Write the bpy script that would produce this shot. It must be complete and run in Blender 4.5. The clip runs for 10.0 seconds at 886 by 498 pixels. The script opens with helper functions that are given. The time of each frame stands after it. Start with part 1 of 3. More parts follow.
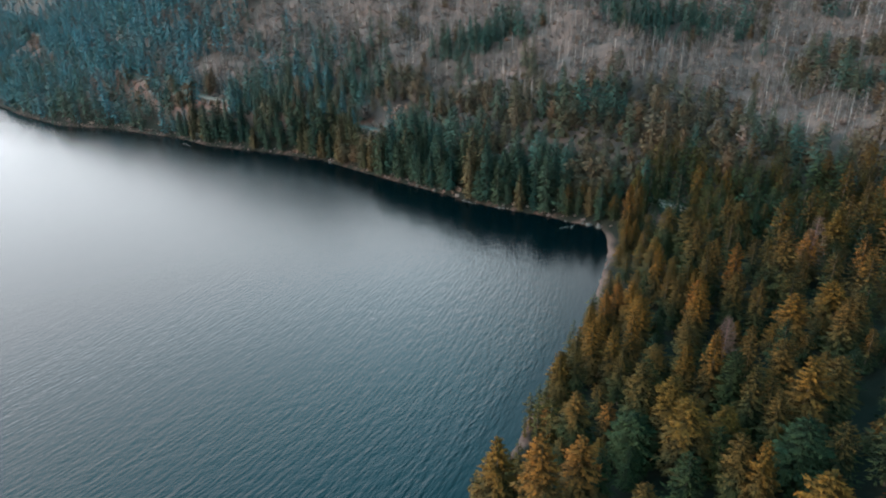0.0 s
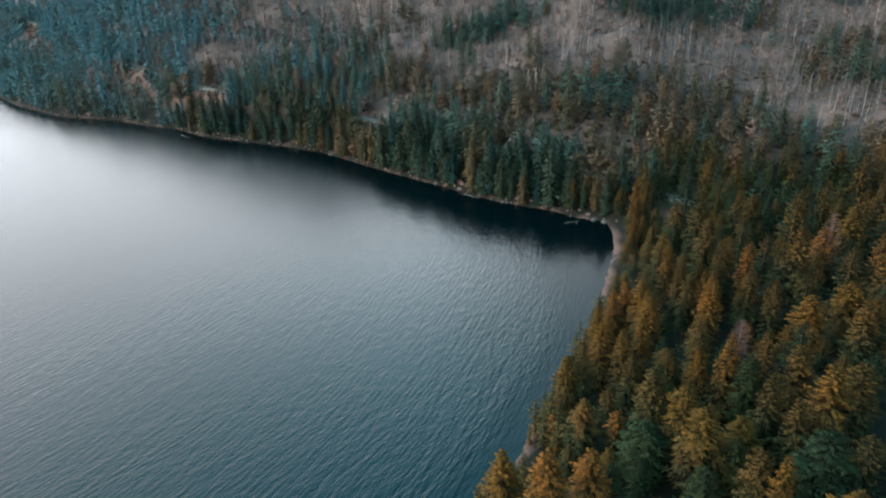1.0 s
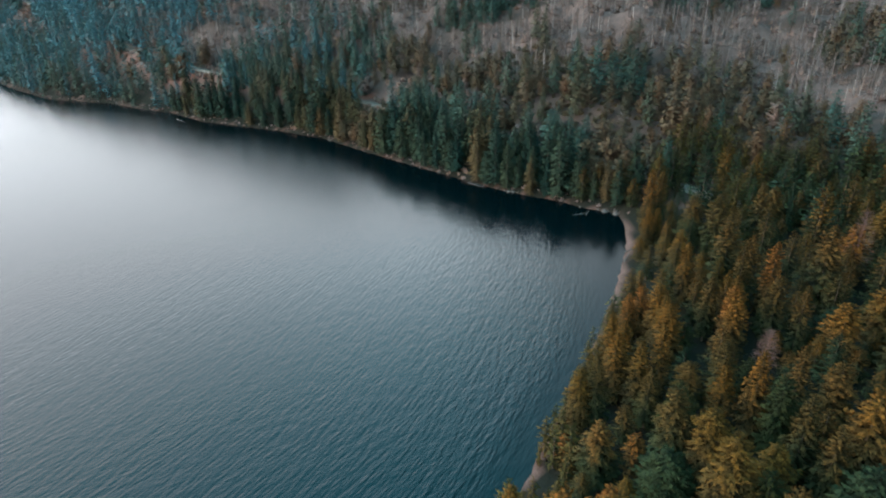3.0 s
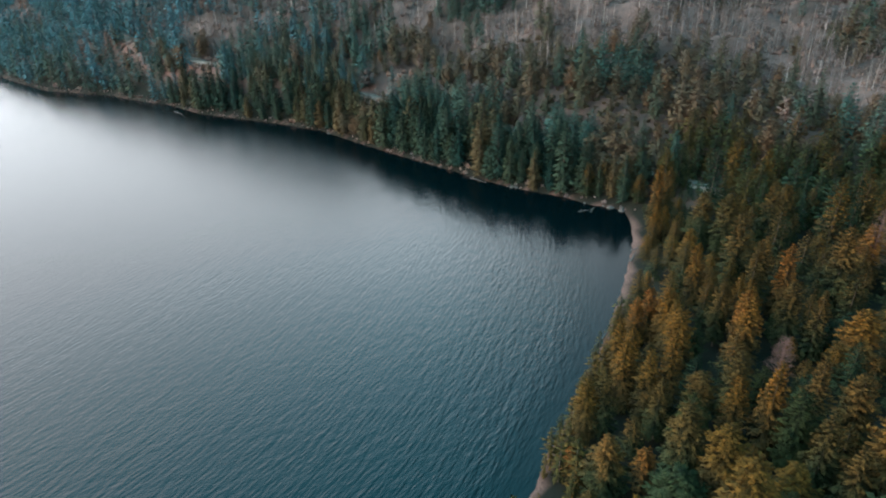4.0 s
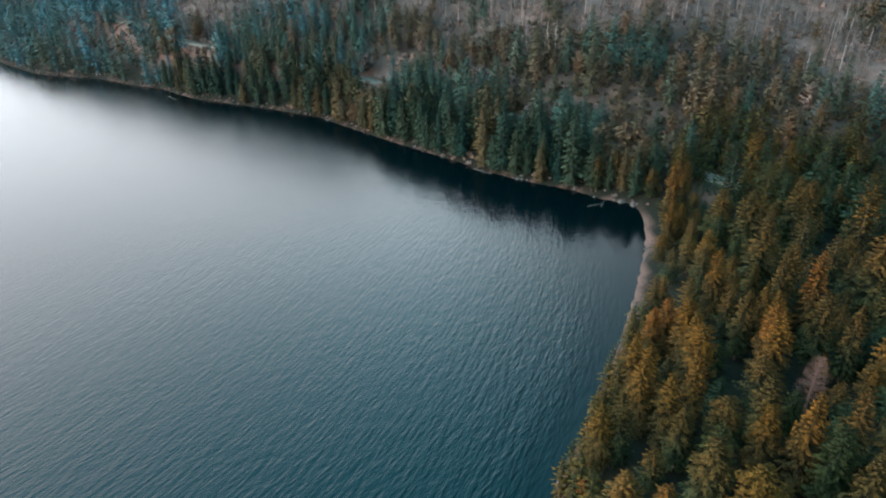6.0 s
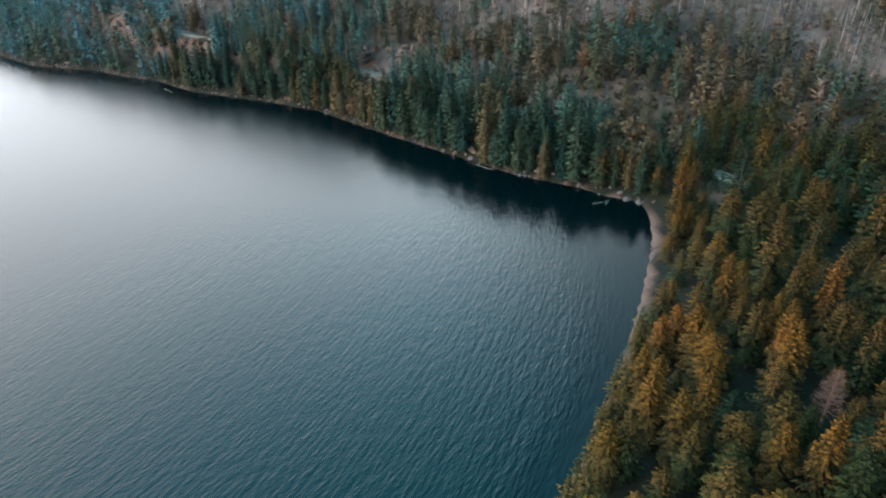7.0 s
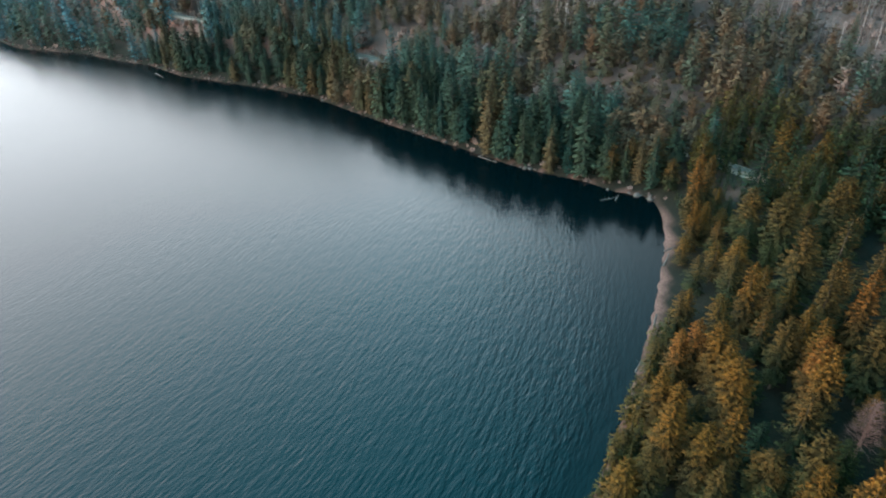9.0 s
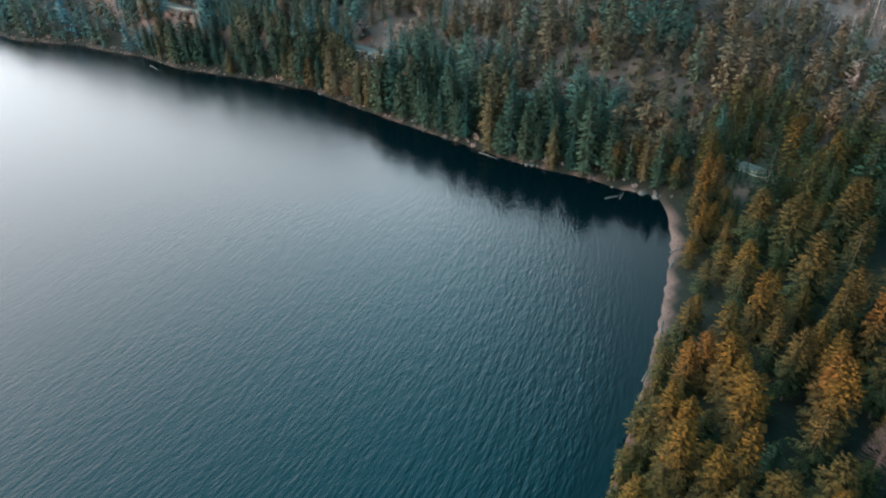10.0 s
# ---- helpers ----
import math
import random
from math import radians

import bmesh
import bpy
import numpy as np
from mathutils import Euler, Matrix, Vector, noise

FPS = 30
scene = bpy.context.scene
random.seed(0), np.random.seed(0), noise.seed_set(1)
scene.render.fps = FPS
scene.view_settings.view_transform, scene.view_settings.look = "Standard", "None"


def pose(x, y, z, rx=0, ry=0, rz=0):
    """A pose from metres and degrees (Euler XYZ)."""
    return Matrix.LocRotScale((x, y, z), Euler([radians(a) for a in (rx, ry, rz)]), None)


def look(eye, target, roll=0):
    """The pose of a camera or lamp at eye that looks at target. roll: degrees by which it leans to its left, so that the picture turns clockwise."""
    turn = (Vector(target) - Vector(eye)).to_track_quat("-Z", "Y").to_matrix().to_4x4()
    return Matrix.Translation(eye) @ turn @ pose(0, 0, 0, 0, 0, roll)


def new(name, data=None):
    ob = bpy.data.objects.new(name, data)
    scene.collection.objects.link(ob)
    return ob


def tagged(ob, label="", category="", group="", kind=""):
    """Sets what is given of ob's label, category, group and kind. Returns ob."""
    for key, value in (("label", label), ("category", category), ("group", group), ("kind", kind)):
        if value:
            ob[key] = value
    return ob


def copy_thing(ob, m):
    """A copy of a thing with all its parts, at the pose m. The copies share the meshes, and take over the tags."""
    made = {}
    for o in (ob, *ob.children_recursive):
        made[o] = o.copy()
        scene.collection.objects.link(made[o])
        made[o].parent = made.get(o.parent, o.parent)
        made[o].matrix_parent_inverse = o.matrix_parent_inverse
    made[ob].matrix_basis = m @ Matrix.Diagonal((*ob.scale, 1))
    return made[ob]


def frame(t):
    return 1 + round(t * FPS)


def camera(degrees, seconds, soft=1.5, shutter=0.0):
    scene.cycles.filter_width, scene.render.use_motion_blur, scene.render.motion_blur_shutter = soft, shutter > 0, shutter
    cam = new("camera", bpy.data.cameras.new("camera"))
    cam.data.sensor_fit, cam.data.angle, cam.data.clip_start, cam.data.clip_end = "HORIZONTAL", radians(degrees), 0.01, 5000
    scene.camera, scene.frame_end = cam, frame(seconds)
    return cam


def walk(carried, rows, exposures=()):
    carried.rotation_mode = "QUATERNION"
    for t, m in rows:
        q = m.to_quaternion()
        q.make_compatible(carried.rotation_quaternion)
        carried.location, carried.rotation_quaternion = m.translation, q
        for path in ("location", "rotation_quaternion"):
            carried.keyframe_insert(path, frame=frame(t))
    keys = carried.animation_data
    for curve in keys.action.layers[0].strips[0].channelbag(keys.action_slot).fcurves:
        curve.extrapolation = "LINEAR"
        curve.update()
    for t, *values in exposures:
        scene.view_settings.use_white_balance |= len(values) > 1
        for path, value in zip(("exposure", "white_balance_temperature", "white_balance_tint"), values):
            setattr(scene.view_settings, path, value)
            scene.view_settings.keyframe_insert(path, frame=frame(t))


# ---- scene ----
cam = camera(73.0, 10.0, soft=2.1)
PATH = [
    (0, (0.000, 0.000, 85.000), (0.000, 92.133, 46.123), -1.16),
    (1, (0.014, 5.506, 84.828), (-0.307, 96.996, 44.461), -1.21),
    (2, (0.088, 11.056, 84.673), (-0.569, 101.897, 42.871), -1.26),
    (3, (0.201, 16.635, 84.551), (-0.792, 106.817, 41.352), -1.30),
    (4, (0.332, 22.226, 84.479), (-0.987, 111.732, 39.904), -1.34),
    (5, (0.460, 27.813, 84.471), (-1.159, 116.620, 38.530), -1.38),
    (6, (0.563, 33.380, 84.544), (-1.319, 121.458, 37.229), -1.42),
    (7, (0.621, 38.912, 84.713), (-1.476, 126.221, 36.003), -1.47),
    (8, (0.611, 44.392, 84.995), (-1.638, 130.885, 34.856), -1.52),
    (9, (0.515, 49.803, 85.404), (-1.815, 135.422, 33.790), -1.59),
    (10, (0.309, 55.131, 85.956), (-2.018, 139.806, 32.809), -1.67),
]
walk(cam, [(t, look(eye, target, roll)) for t, eye, target, roll in PATH], [(0, 0.4), (5, 0.51), (10, 0.69)])

# ---- light: bright overcast evening sky, weak warm sun from the lake side ----
SUN_AZ, SUN_EL = radians(-105), radians(20)        # compass: 0 is +y, positive to +x
world = bpy.data.worlds.new("sky")
scene.world = world
world.use_nodes = True
wn, wl = world.node_tree.nodes, world.node_tree.links
wn.clear()
w_out = wn.new("ShaderNodeOutputWorld")
w_bg = wn.new("ShaderNodeBackground")
w_sky = wn.new("ShaderNodeTexSky")
w_sky.sky_type = "NISHITA"
w_sky.sun_disc = False
w_sky.sun_elevation, w_sky.sun_rotation = SUN_EL, SUN_AZ
w_sky.air_density, w_sky.dust_density, w_sky.ozone_density = 1.0, 5.0, 2.0
w_bg.inputs["Strength"].default_value = 0.09
wl.new(w_sky.outputs["Color"], w_bg.inputs["Color"])
w_cloud = wn.new("ShaderNodeBackground")           # an even layer of cloud under the sky
w_dir = wn.new("ShaderNodeSeparateXYZ")
wl.new(wn.new("ShaderNodeTexCoord").outputs["Generated"], w_dir.inputs[0])
w_ramp = wn.new("ShaderNodeValToRGB")               # pale towards the horizon, bluer and deeper overhead
w_ramp.color_ramp.interpolation = "B_SPLINE"
for w_at, w_col in ((0.16, (0.54, 0.565, 0.59)), (0.38, (0.95, 0.99, 1.02)), (0.56, (0.45, 0.82, 1.02)), (0.78, (0.022, 0.38, 0.52))):
    w_ramp.color_ramp.elements.new(w_at).color = (*w_col, 1)
w_ramp.color_ramp.elements[0].color = (0.4, 0.41, 0.43, 1)
w_ramp.color_ramp.elements[-1].color = (0.02, 0.22, 0.31, 1)
wl.new(w_dir.outputs["Z"], w_ramp.inputs["Fac"])
w_pale = wn.new("ShaderNodeMath")                   # and paler there
w_pale.operation, w_pale.use_clamp = "MULTIPLY_ADD", True
w_pale.inputs[1].default_value, w_pale.inputs[2].default_value = -1.4, 0.0
wl.new(w_dir.outputs["X"], w_pale.inputs[0])
w_low = wn.new("ShaderNodeMapRange")
w_low.interpolation_type = "SMOOTHSTEP"
for w_at, w_val in zip((1, 2, 3, 4), (0.4, 0.8, 1.0, 0.15)):
    w_low.inputs[w_at].default_value = w_val
wl.new(w_dir.outputs["Z"], w_low.inputs[0])
w_both = wn.new("ShaderNodeMath")
w_both.operation = "MULTIPLY"
wl.new(w_pale.outputs[0], w_both.inputs[0])
wl.new(w_low.outputs[0], w_both.inputs[1])
w_tint = wn.new("ShaderNodeMix")
w_tint.data_type = "RGBA"
w_tint.inputs[7].default_value = (0.64, 0.675, 0.72, 1)
wl.new(w_both.outputs[0], w_tint.inputs[0])
wl.new(w_ramp.outputs["Color"], w_tint.inputs[6])
wl.new(w_tint.outputs[2], w_cloud.inputs["Color"])
w_west = wn.new("ShaderNodeMapRange")               # brighter on the evening side, dimmer in the east
w_west.interpolation_type = "SMOOTHSTEP"
for w_at, w_val in zip((1, 2, 3, 4), (-0.12, 0.39, 4.45, 0.85)):
    w_west.inputs[w_at].default_value = w_val
wl.new(w_dir.outputs["X"], w_west.inputs[0])
wl.new(w_west.outputs[0], w_cloud.inputs["Strength"])
w_mix = wn.new("ShaderNodeMixShader")
w_mix.inputs["Fac"].default_value = 0.86
wl.new(w_bg.outputs["Background"], w_mix.inputs[1])
wl.new(w_cloud.outputs["Background"], w_mix.inputs[2])
wl.new(w_mix.outputs["Shader"], w_out.inputs["Surface"])

sun_data = bpy.data.lights.new("sun", "SUN")
sun_data.energy, sun_data.angle, sun_data.color = 2.45, radians(10), (1.0, 0.79, 0.57)
sun = new("sun", sun_data)
sun_way = Vector((math.sin(SUN_AZ) * math.cos(SUN_EL), math.cos(SUN_AZ) * math.cos(SUN_EL), math.sin(SUN_EL)))
sun.matrix_world = look(sun_way * 500, (0, 0, 0))


# ---- materials ----
def material(name):
    m = bpy.data.materials.new(name)
    m.use_nodes = True
    return m, m.node_tree.nodes, m.node_tree.links, m.node_tree.nodes["Principled BSDF"]


def ramp(nodes, links, source, stops):
    r = nodes.new("ShaderNodeValToRGB")
    while len(r.color_ramp.elements) < len(stops):
        r.color_ramp.elements.new(0.5)
    for e, (at, col) in zip(r.color_ramp.elements, stops):
        e.position, e.color = at, (*col, 1)
    links.new(source, r.inputs["Fac"])
    return r.outputs["Color"]


def noise_tex(nodes, links, scale, detail=4.0, coords=None, rough=0.55):
    n = nodes.new("ShaderNodeTexNoise")
    n.inputs["Scale"].default_value, n.inputs["Detail"].default_value, n.inputs["Roughness"].default_value = scale, detail, rough
    if coords:
        links.new(coords, n.inputs["Vector"])
    return n.outputs["Fac"]


def mixed(nodes, links, fac, a, b, blend="MIX"):
    m = nodes.new("ShaderNodeMix")
    m.data_type, m.blend_type = "RGBA", blend
    for socket, value in ((m.inputs[0], fac), (m.inputs[6], a), (m.inputs[7], b)):
        if isinstance(value, (int, float)):
            socket.default_value = value
        elif isinstance(value, tuple):
            socket.default_value = (*value, 1)
        else:
            links.new(value, socket)
    return m.outputs[2]


def maths(nodes, links, op, a, b=0.5):
    m = nodes.new("ShaderNodeMath")
    m.operation = op
    for socket, value in zip(m.inputs, (a, b)):
        if isinstance(value, (int, float)):
            socket.default_value = value
        else:
            links.new(value, socket)
    return m.outputs[0]


def bump(nodes, links, height, strength, distance, bsdf):
    b = nodes.new("ShaderNodeBump")
    b.inputs["Strength"].default_value = strength if isinstance(strength, float) else 1.0
    b.inputs["Distance"].default_value = distance
    if not isinstance(strength, float):
        links.new(strength, b.inputs["Strength"])
    links.new(height, b.inputs["Height"])
    links.new(b.outputs["Normal"], bsdf.inputs["Normal"])


def attribute(nodes, name):
    a = nodes.new("ShaderNodeAttribute")
    a.attribute_name = name
    return a.outputs["Fac"]


def foliage(name, stops, by_tree, uneven=1.0, lower=None, inner_shade=(0.42, 0.56, 0.62), lit_growth=(1.7, 1.5, 1.15)):
    """Needles: one tone for each tree, small changes from spray to spray, newer growth paler, crown shade put into the
    colour further in; a rusty top over greener, darker lower boughs.
    """
    m, n, l, p = material(name)
    if by_tree:
        tone = n.new("ShaderNodeObjectInfo").outputs["Random"]
    else:
        tone = attribute(n, "tone")
    base = ramp(n, l, tone, stops)
    # lower boughs greener, and darkened in colour for their neighbours' shade
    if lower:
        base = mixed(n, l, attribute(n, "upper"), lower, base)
    island = n.new("ShaderNodeNewGeometry").outputs["Random Per Island"]
    spray = ramp(n, l, island, [(0.0, (1 - 0.38 * uneven, 1 - 0.34 * uneven, 1 - 0.3 * uneven)), (1.0, (1 + 0.4 * uneven, 1 + 0.32 * uneven, 1 + 0.2 * uneven))])
    col = mixed(n, l, 1.0, base, spray, "MULTIPLY")
    # dark inside, bright at the tips: the crown's shading is painted in
    tip = mixed(n, l, attribute(n, "tip"), inner_shade, lit_growth)
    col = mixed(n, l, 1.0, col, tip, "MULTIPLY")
    l.new(col, p.inputs["Base Color"])
    p.inputs["Roughness"].default_value = 0.75
    p.inputs["Specular IOR Level"].default_value = 0.1
    return m


PINE_TONES = [(0.0, (0.012, 0.03, 0.022)), (0.25, (0.022, 0.032, 0.014)), (0.5, (0.036, 0.034, 0.012)),
              (0.8, (0.062, 0.041, 0.012)), (1.0, (0.095, 0.05, 0.018))]
GREEN_TONES = [(0.0, (0.009, 0.022, 0.014)), (1.0, (0.022, 0.028, 0.01))]
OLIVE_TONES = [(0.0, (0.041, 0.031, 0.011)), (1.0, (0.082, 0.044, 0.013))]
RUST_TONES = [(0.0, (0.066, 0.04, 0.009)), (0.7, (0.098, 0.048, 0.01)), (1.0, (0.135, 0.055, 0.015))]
RUST_FIR_TONES = [(0.0, (0.04, 0.042, 0.023)), (1.0, (0.078, 0.054, 0.028))]
FIR_TONES = [(0.0, (0.009, 0.03, 0.026)), (1.0, (0.03, 0.044, 0.028))]
# Distance haze is put into the first tones: paler, bluer needles.
HAZY_FAR_TONES = [(0.0, (0.05, 0.143, 0.175)), (0.3, (0.04, 0.105, 0.12)), (0.5, (0.032, 0.072, 0.061)),
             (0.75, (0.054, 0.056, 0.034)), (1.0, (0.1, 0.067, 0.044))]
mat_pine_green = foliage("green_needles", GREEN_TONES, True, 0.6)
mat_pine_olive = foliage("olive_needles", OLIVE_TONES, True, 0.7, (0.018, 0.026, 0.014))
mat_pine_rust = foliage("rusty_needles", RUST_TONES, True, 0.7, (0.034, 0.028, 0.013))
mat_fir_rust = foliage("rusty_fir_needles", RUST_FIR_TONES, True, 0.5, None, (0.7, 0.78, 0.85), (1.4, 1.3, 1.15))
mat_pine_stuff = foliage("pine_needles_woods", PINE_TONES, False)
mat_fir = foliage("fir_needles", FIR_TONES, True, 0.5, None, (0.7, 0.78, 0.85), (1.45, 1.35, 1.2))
mat_fir_stuff = foliage("fir_needles_woods", HAZY_FAR_TONES, False, 0.2, None, (0.85, 0.9, 0.95), (1.35, 1.3, 1.2))


def bark(name, dark, light):
    m, n, l, p = material(name)
    tc = n.new("ShaderNodeTexCoord").outputs["Object"]
    f = noise_tex(n, l, 3.0, 5, tc)
    l.new(ramp(n, l, f, [(0.3, dark), (0.7, light)]), p.inputs["Base Color"])
    p.inputs["Roughness"].default_value = 0.9
    bump(n, l, f, 0.6, 0.05, p)
    return m


mat_bark = bark("brown_bark", (0.04, 0.03, 0.024), (0.09, 0.066, 0.05))
mat_pink_wood = bark("pinkish_dead_wood", (0.07, 0.036, 0.03), (0.12, 0.065, 0.055))
mat_drift = bark("bleached_driftwood", (0.06, 0.055, 0.05), (0.15, 0.135, 0.125))


def brush_material(name, stops):
    m, n, l, p = material(name)
    col = ramp(n, l, attribute(n, "tone"), stops)
    island = n.new("ShaderNodeNewGeometry").outputs["Random Per Island"]
    spray = ramp(n, l, island, [(0.0, (0.65, 0.65, 0.65)), (1.0, (1.3, 1.25, 1.2))])
    l.new(mixed(n, l, 1.0, col, spray, "MULTIPLY"), p.inputs["Base Color"])
    p.inputs["Roughness"].default_value = 0.9
    return m


mat_brush = brush_material("leafless_brush", [(0.0, (0.12, 0.092, 0.088)), (0.5, (0.185, 0.133, 0.122)), (0.8, (0.21, 0.145, 0.118)), (1.0, (0.19, 0.1, 0.066))])
mat_twigs = brush_material("bare_twigs", [(0.0, (0.06, 0.05, 0.049)), (0.5, (0.085, 0.065, 0.06)), (1.0, (0.11, 0.073, 0.06))])
mat_grey_twigs = brush_material("weathered_twigs", [(0.0, (0.09, 0.076, 0.077)), (0.5, (0.145, 0.11, 0.106)), (1.0, (0.19, 0.128, 0.11))])
mat_snag = brush_material("burnt_and_bleached_wood", [(0.0, (0.03, 0.027, 0.027)), (0.4, (0.085, 0.075, 0.072)), (0.75, (0.19, 0.17, 0.165)), (1.0, (0.32, 0.29, 0.28))])
mat_russet = brush_material("russet_leaves", [(0.0, (0.033, 0.033, 0.017)), (0.5, (0.06, 0.043, 0.02)), (1.0, (0.095, 0.051, 0.022))])


def ground_material():
    """Forest floor, darkened for the shade below trees, bare burnt slope, and a strip of pinkish gravel at the shore.
    """
    m, n, l, p = material("ground_soil")
    tc = n.new("ShaderNodeTexCoord").outputs["Object"]
    fine, wide = noise_tex(n, l, 0.9, 6, tc), noise_tex(n, l, 0.05, 5, tc)
    # near black: shade between the trunks is put into the floor's colour
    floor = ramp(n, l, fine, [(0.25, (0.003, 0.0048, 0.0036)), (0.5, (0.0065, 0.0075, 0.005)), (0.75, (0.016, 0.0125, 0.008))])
    shaded_moss = ramp(n, l, wide, [(0.4, (0.005, 0.009, 0.006)), (0.65, (0.013, 0.013, 0.007))])
    floor = mixed(n, l, 0.5, floor, shaded_moss)
    bare = ramp(n, l, fine, [(0.25, (0.062, 0.044, 0.04)), (0.55, (0.128, 0.088, 0.078)), (0.8, (0.195, 0.138, 0.122))])
    ash = ramp(n, l, noise_tex(n, l, 0.16, 5, tc, 0.65), [(0.35, (0.022, 0.019, 0.019)), (0.6, (0.12, 0.083, 0.072))])
    bare = mixed(n, l, 0.55, bare, ash)
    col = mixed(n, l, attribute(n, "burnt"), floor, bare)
    gravel = ramp(n, l, noise_tex(n, l, 2.5, 6, tc), [(0.3, (0.075, 0.038, 0.03)), (0.55, (0.165, 0.09, 0.073)), (0.85, (0.24, 0.15, 0.128))])
    col = mixed(n, l, attribute(n, "shore"), col, gravel)
    l.new(col, p.inputs["Base Color"])
    p.inputs["Roughness"].default_value = 0.95
    p.inputs["Specular IOR Level"].default_value = 0.2
    bump(n, l, fine, 0.8, 0.25, p)
    return m


mat_ground = ground_material()


def road_material(name, dark, light):
    m, n, l, p = material(name)
    tc = n.new("ShaderNodeTexCoord").outputs["Object"]
    f = noise_tex(n, l, 1.2, 6, tc)
    l.new(ramp(n, l, f, [(0.3, dark), (0.7, light)]), p.inputs["Base Color"])
    p.inputs["Roughness"].default_value = 0.95
    p.inputs["Specular IOR Level"].default_value = 0.1
    bump(n, l, f, 0.4, 0.05, p)
    return m


mat_road = road_material("worn_asphalt", (0.12, 0.095, 0.08), (0.18, 0.145, 0.122))
mat_verge = road_material("pale_gravel_verge", (0.22, 0.17, 0.135), (0.34, 0.265, 0.215))
mat_concrete = road_material("weathered_concrete", (0.13, 0.115, 0.1), (0.24, 0.21, 0.185))


def water_material():
    m, n, l, p = material("lake_water")
    geo = n.new("ShaderNodeNewGeometry").outputs["Position"]

    # Crests curve about a point far up the lake, from where the wind comes.
    off = n.new("ShaderNodeVectorMath")
    off.operation = "SUBTRACT"
    off.inputs[1].default_value = (-330, 268, 0)
    l.new(geo, off.inputs[0])
    xyz = n.new("ShaderNodeSeparateXYZ")
    l.new(off.outputs["Vector"], xyz.inputs[0])
    far = n.new("ShaderNodeVectorMath")
    far.operation = "LENGTH"
    l.new(off.outputs["Vector"], far.inputs[0])
    round_way = maths(n, l, "MULTIPLY", maths(n, l, "ARCTAN2", xyz.outputs["X"], maths(n, l, "MULTIPLY", xyz.outputs["Y"], -1.0)), 400.0)
    rings = n.new("ShaderNodeCombineXYZ")
    l.new(round_way, rings.inputs["X"])
    l.new(far.outputs["Value"], rings.inputs["Y"])

    def stretched(turn, sx, sy):
        mp = n.new("ShaderNodeMapping")
        mp.vector_type = "TEXTURE"
        mp.inputs["Rotation"].default_value = (0, 0, turn)
        mp.inputs["Scale"].default_value = (sx, sy, 1)
        l.new(rings.outputs["Vector"], mp.inputs["Vector"])
        return mp.outputs["Vector"]

    a = noise_tex(n, l, 1.0, 2, stretched(0.0, 4.4, 0.95), 0.5)
    b = noise_tex(n, l, 1.0, 2, stretched(0.2, 2.0, 0.6), 0.5)
    c = noise_tex(n, l, 1.0, 1, stretched(-0.08, 16.0, 3.2), 0.5)
    h = maths(n, l, "ADD", maths(n, l, "MULTIPLY", a, 0.14), maths(n, l, "MULTIPLY", b, 0.055))
    h = maths(n, l, "ADD", h, maths(n, l, "MULTIPLY", c, 0.08))
    gusts = noise_tex(n, l, 0.02, 3, stretched(0.0, 2.0, 1.0))
    wind = maths(n, l, "MULTIPLY", attribute(n, "wind"), maths(n, l, "ADD", maths(n, l, "MULTIPLY", gusts, 0.9), 0.5))
    swell = attribute(n, "swell")                   # waves grow with the way that the wind has run
    bump(n, l, maths(n, l, "MULTIPLY", h, maths(n, l, "MULTIPLY", wind, swell)), 1.0, 1.0, p)
    fine = maths(n, l, "MAXIMUM", maths(n, l, "SUBTRACT", 1.0, maths(n, l, "MULTIPLY", maths(n, l, "MULTIPLY", swell, attribute(n, "wind")), 0.55)), 0.0)
    l.new(maths(n, l, "ADD", maths(n, l, "MULTIPLY", maths(n, l, "MULTIPLY", fine, maths(n, l, "ADD", maths(n, l, "MULTIPLY", attribute(n, "wind"), 0.85), 0.15)), 0.21), 0.05), p.inputs["Roughness"])
    p.inputs["Base Color"].default_value = (0.0002, 0.0034, 0.0044, 1)
    p.inputs["IOR"].default_value = 1.333
    return m


mat_water = water_material()

# ---- the lie of the land ----
SHORE = np.array([(-1500, 1500), (-900, 960), (-600, 715), (-407, 566), (-347, 505), (-290, 459), (-236, 440), (-201, 417),
                  (-179, 406), (-150, 380), (-128, 369), (-94, 352), (-68, 336), (-53, 320), (-24, 291), (-10, 278),
                  (8, 261), (18, 251), (30, 242), (44, 234), (52, 226), (61.7, 221), (62, 214), (60, 202), (57, 191),
                  (52, 178), (47.3, 166), (43, 156), (38.5, 146), (33.3, 135), (30, 128), (26.4, 121), (22.5, 114)], float)
SHORE_NEAR = np.array([(17, 104.5), (14, 97), (6, 85), (-3, 72), (-12, 52), (-25, 20), (-60, -60), (-200, -300), (-900, -700),
                       (-2500, -600), (-2600, 1500)], float)
LAKE = np.concatenate([SHORE, SHORE_NEAR])
ROAD = np.array([(200, 150, 17), (150, 172, 12), (112, 196, 7.5), (96, 217, 6.5), (84, 234, 7), (60, 256, 10), (21, 284, 13.5), (-8, 316, 14),
                 (-39, 347.5, 14.5), (-90, 386, 18), (-160, 424, 23), (-233, 484, 30), (-320, 580, 40), (-465, 736, 54), (-700, 960, 70)], float)


def smooth(v, a, b):
    t = np.clip((v - a) / (b - a), 0, 1)
    return t * t * (3 - 2 * t)


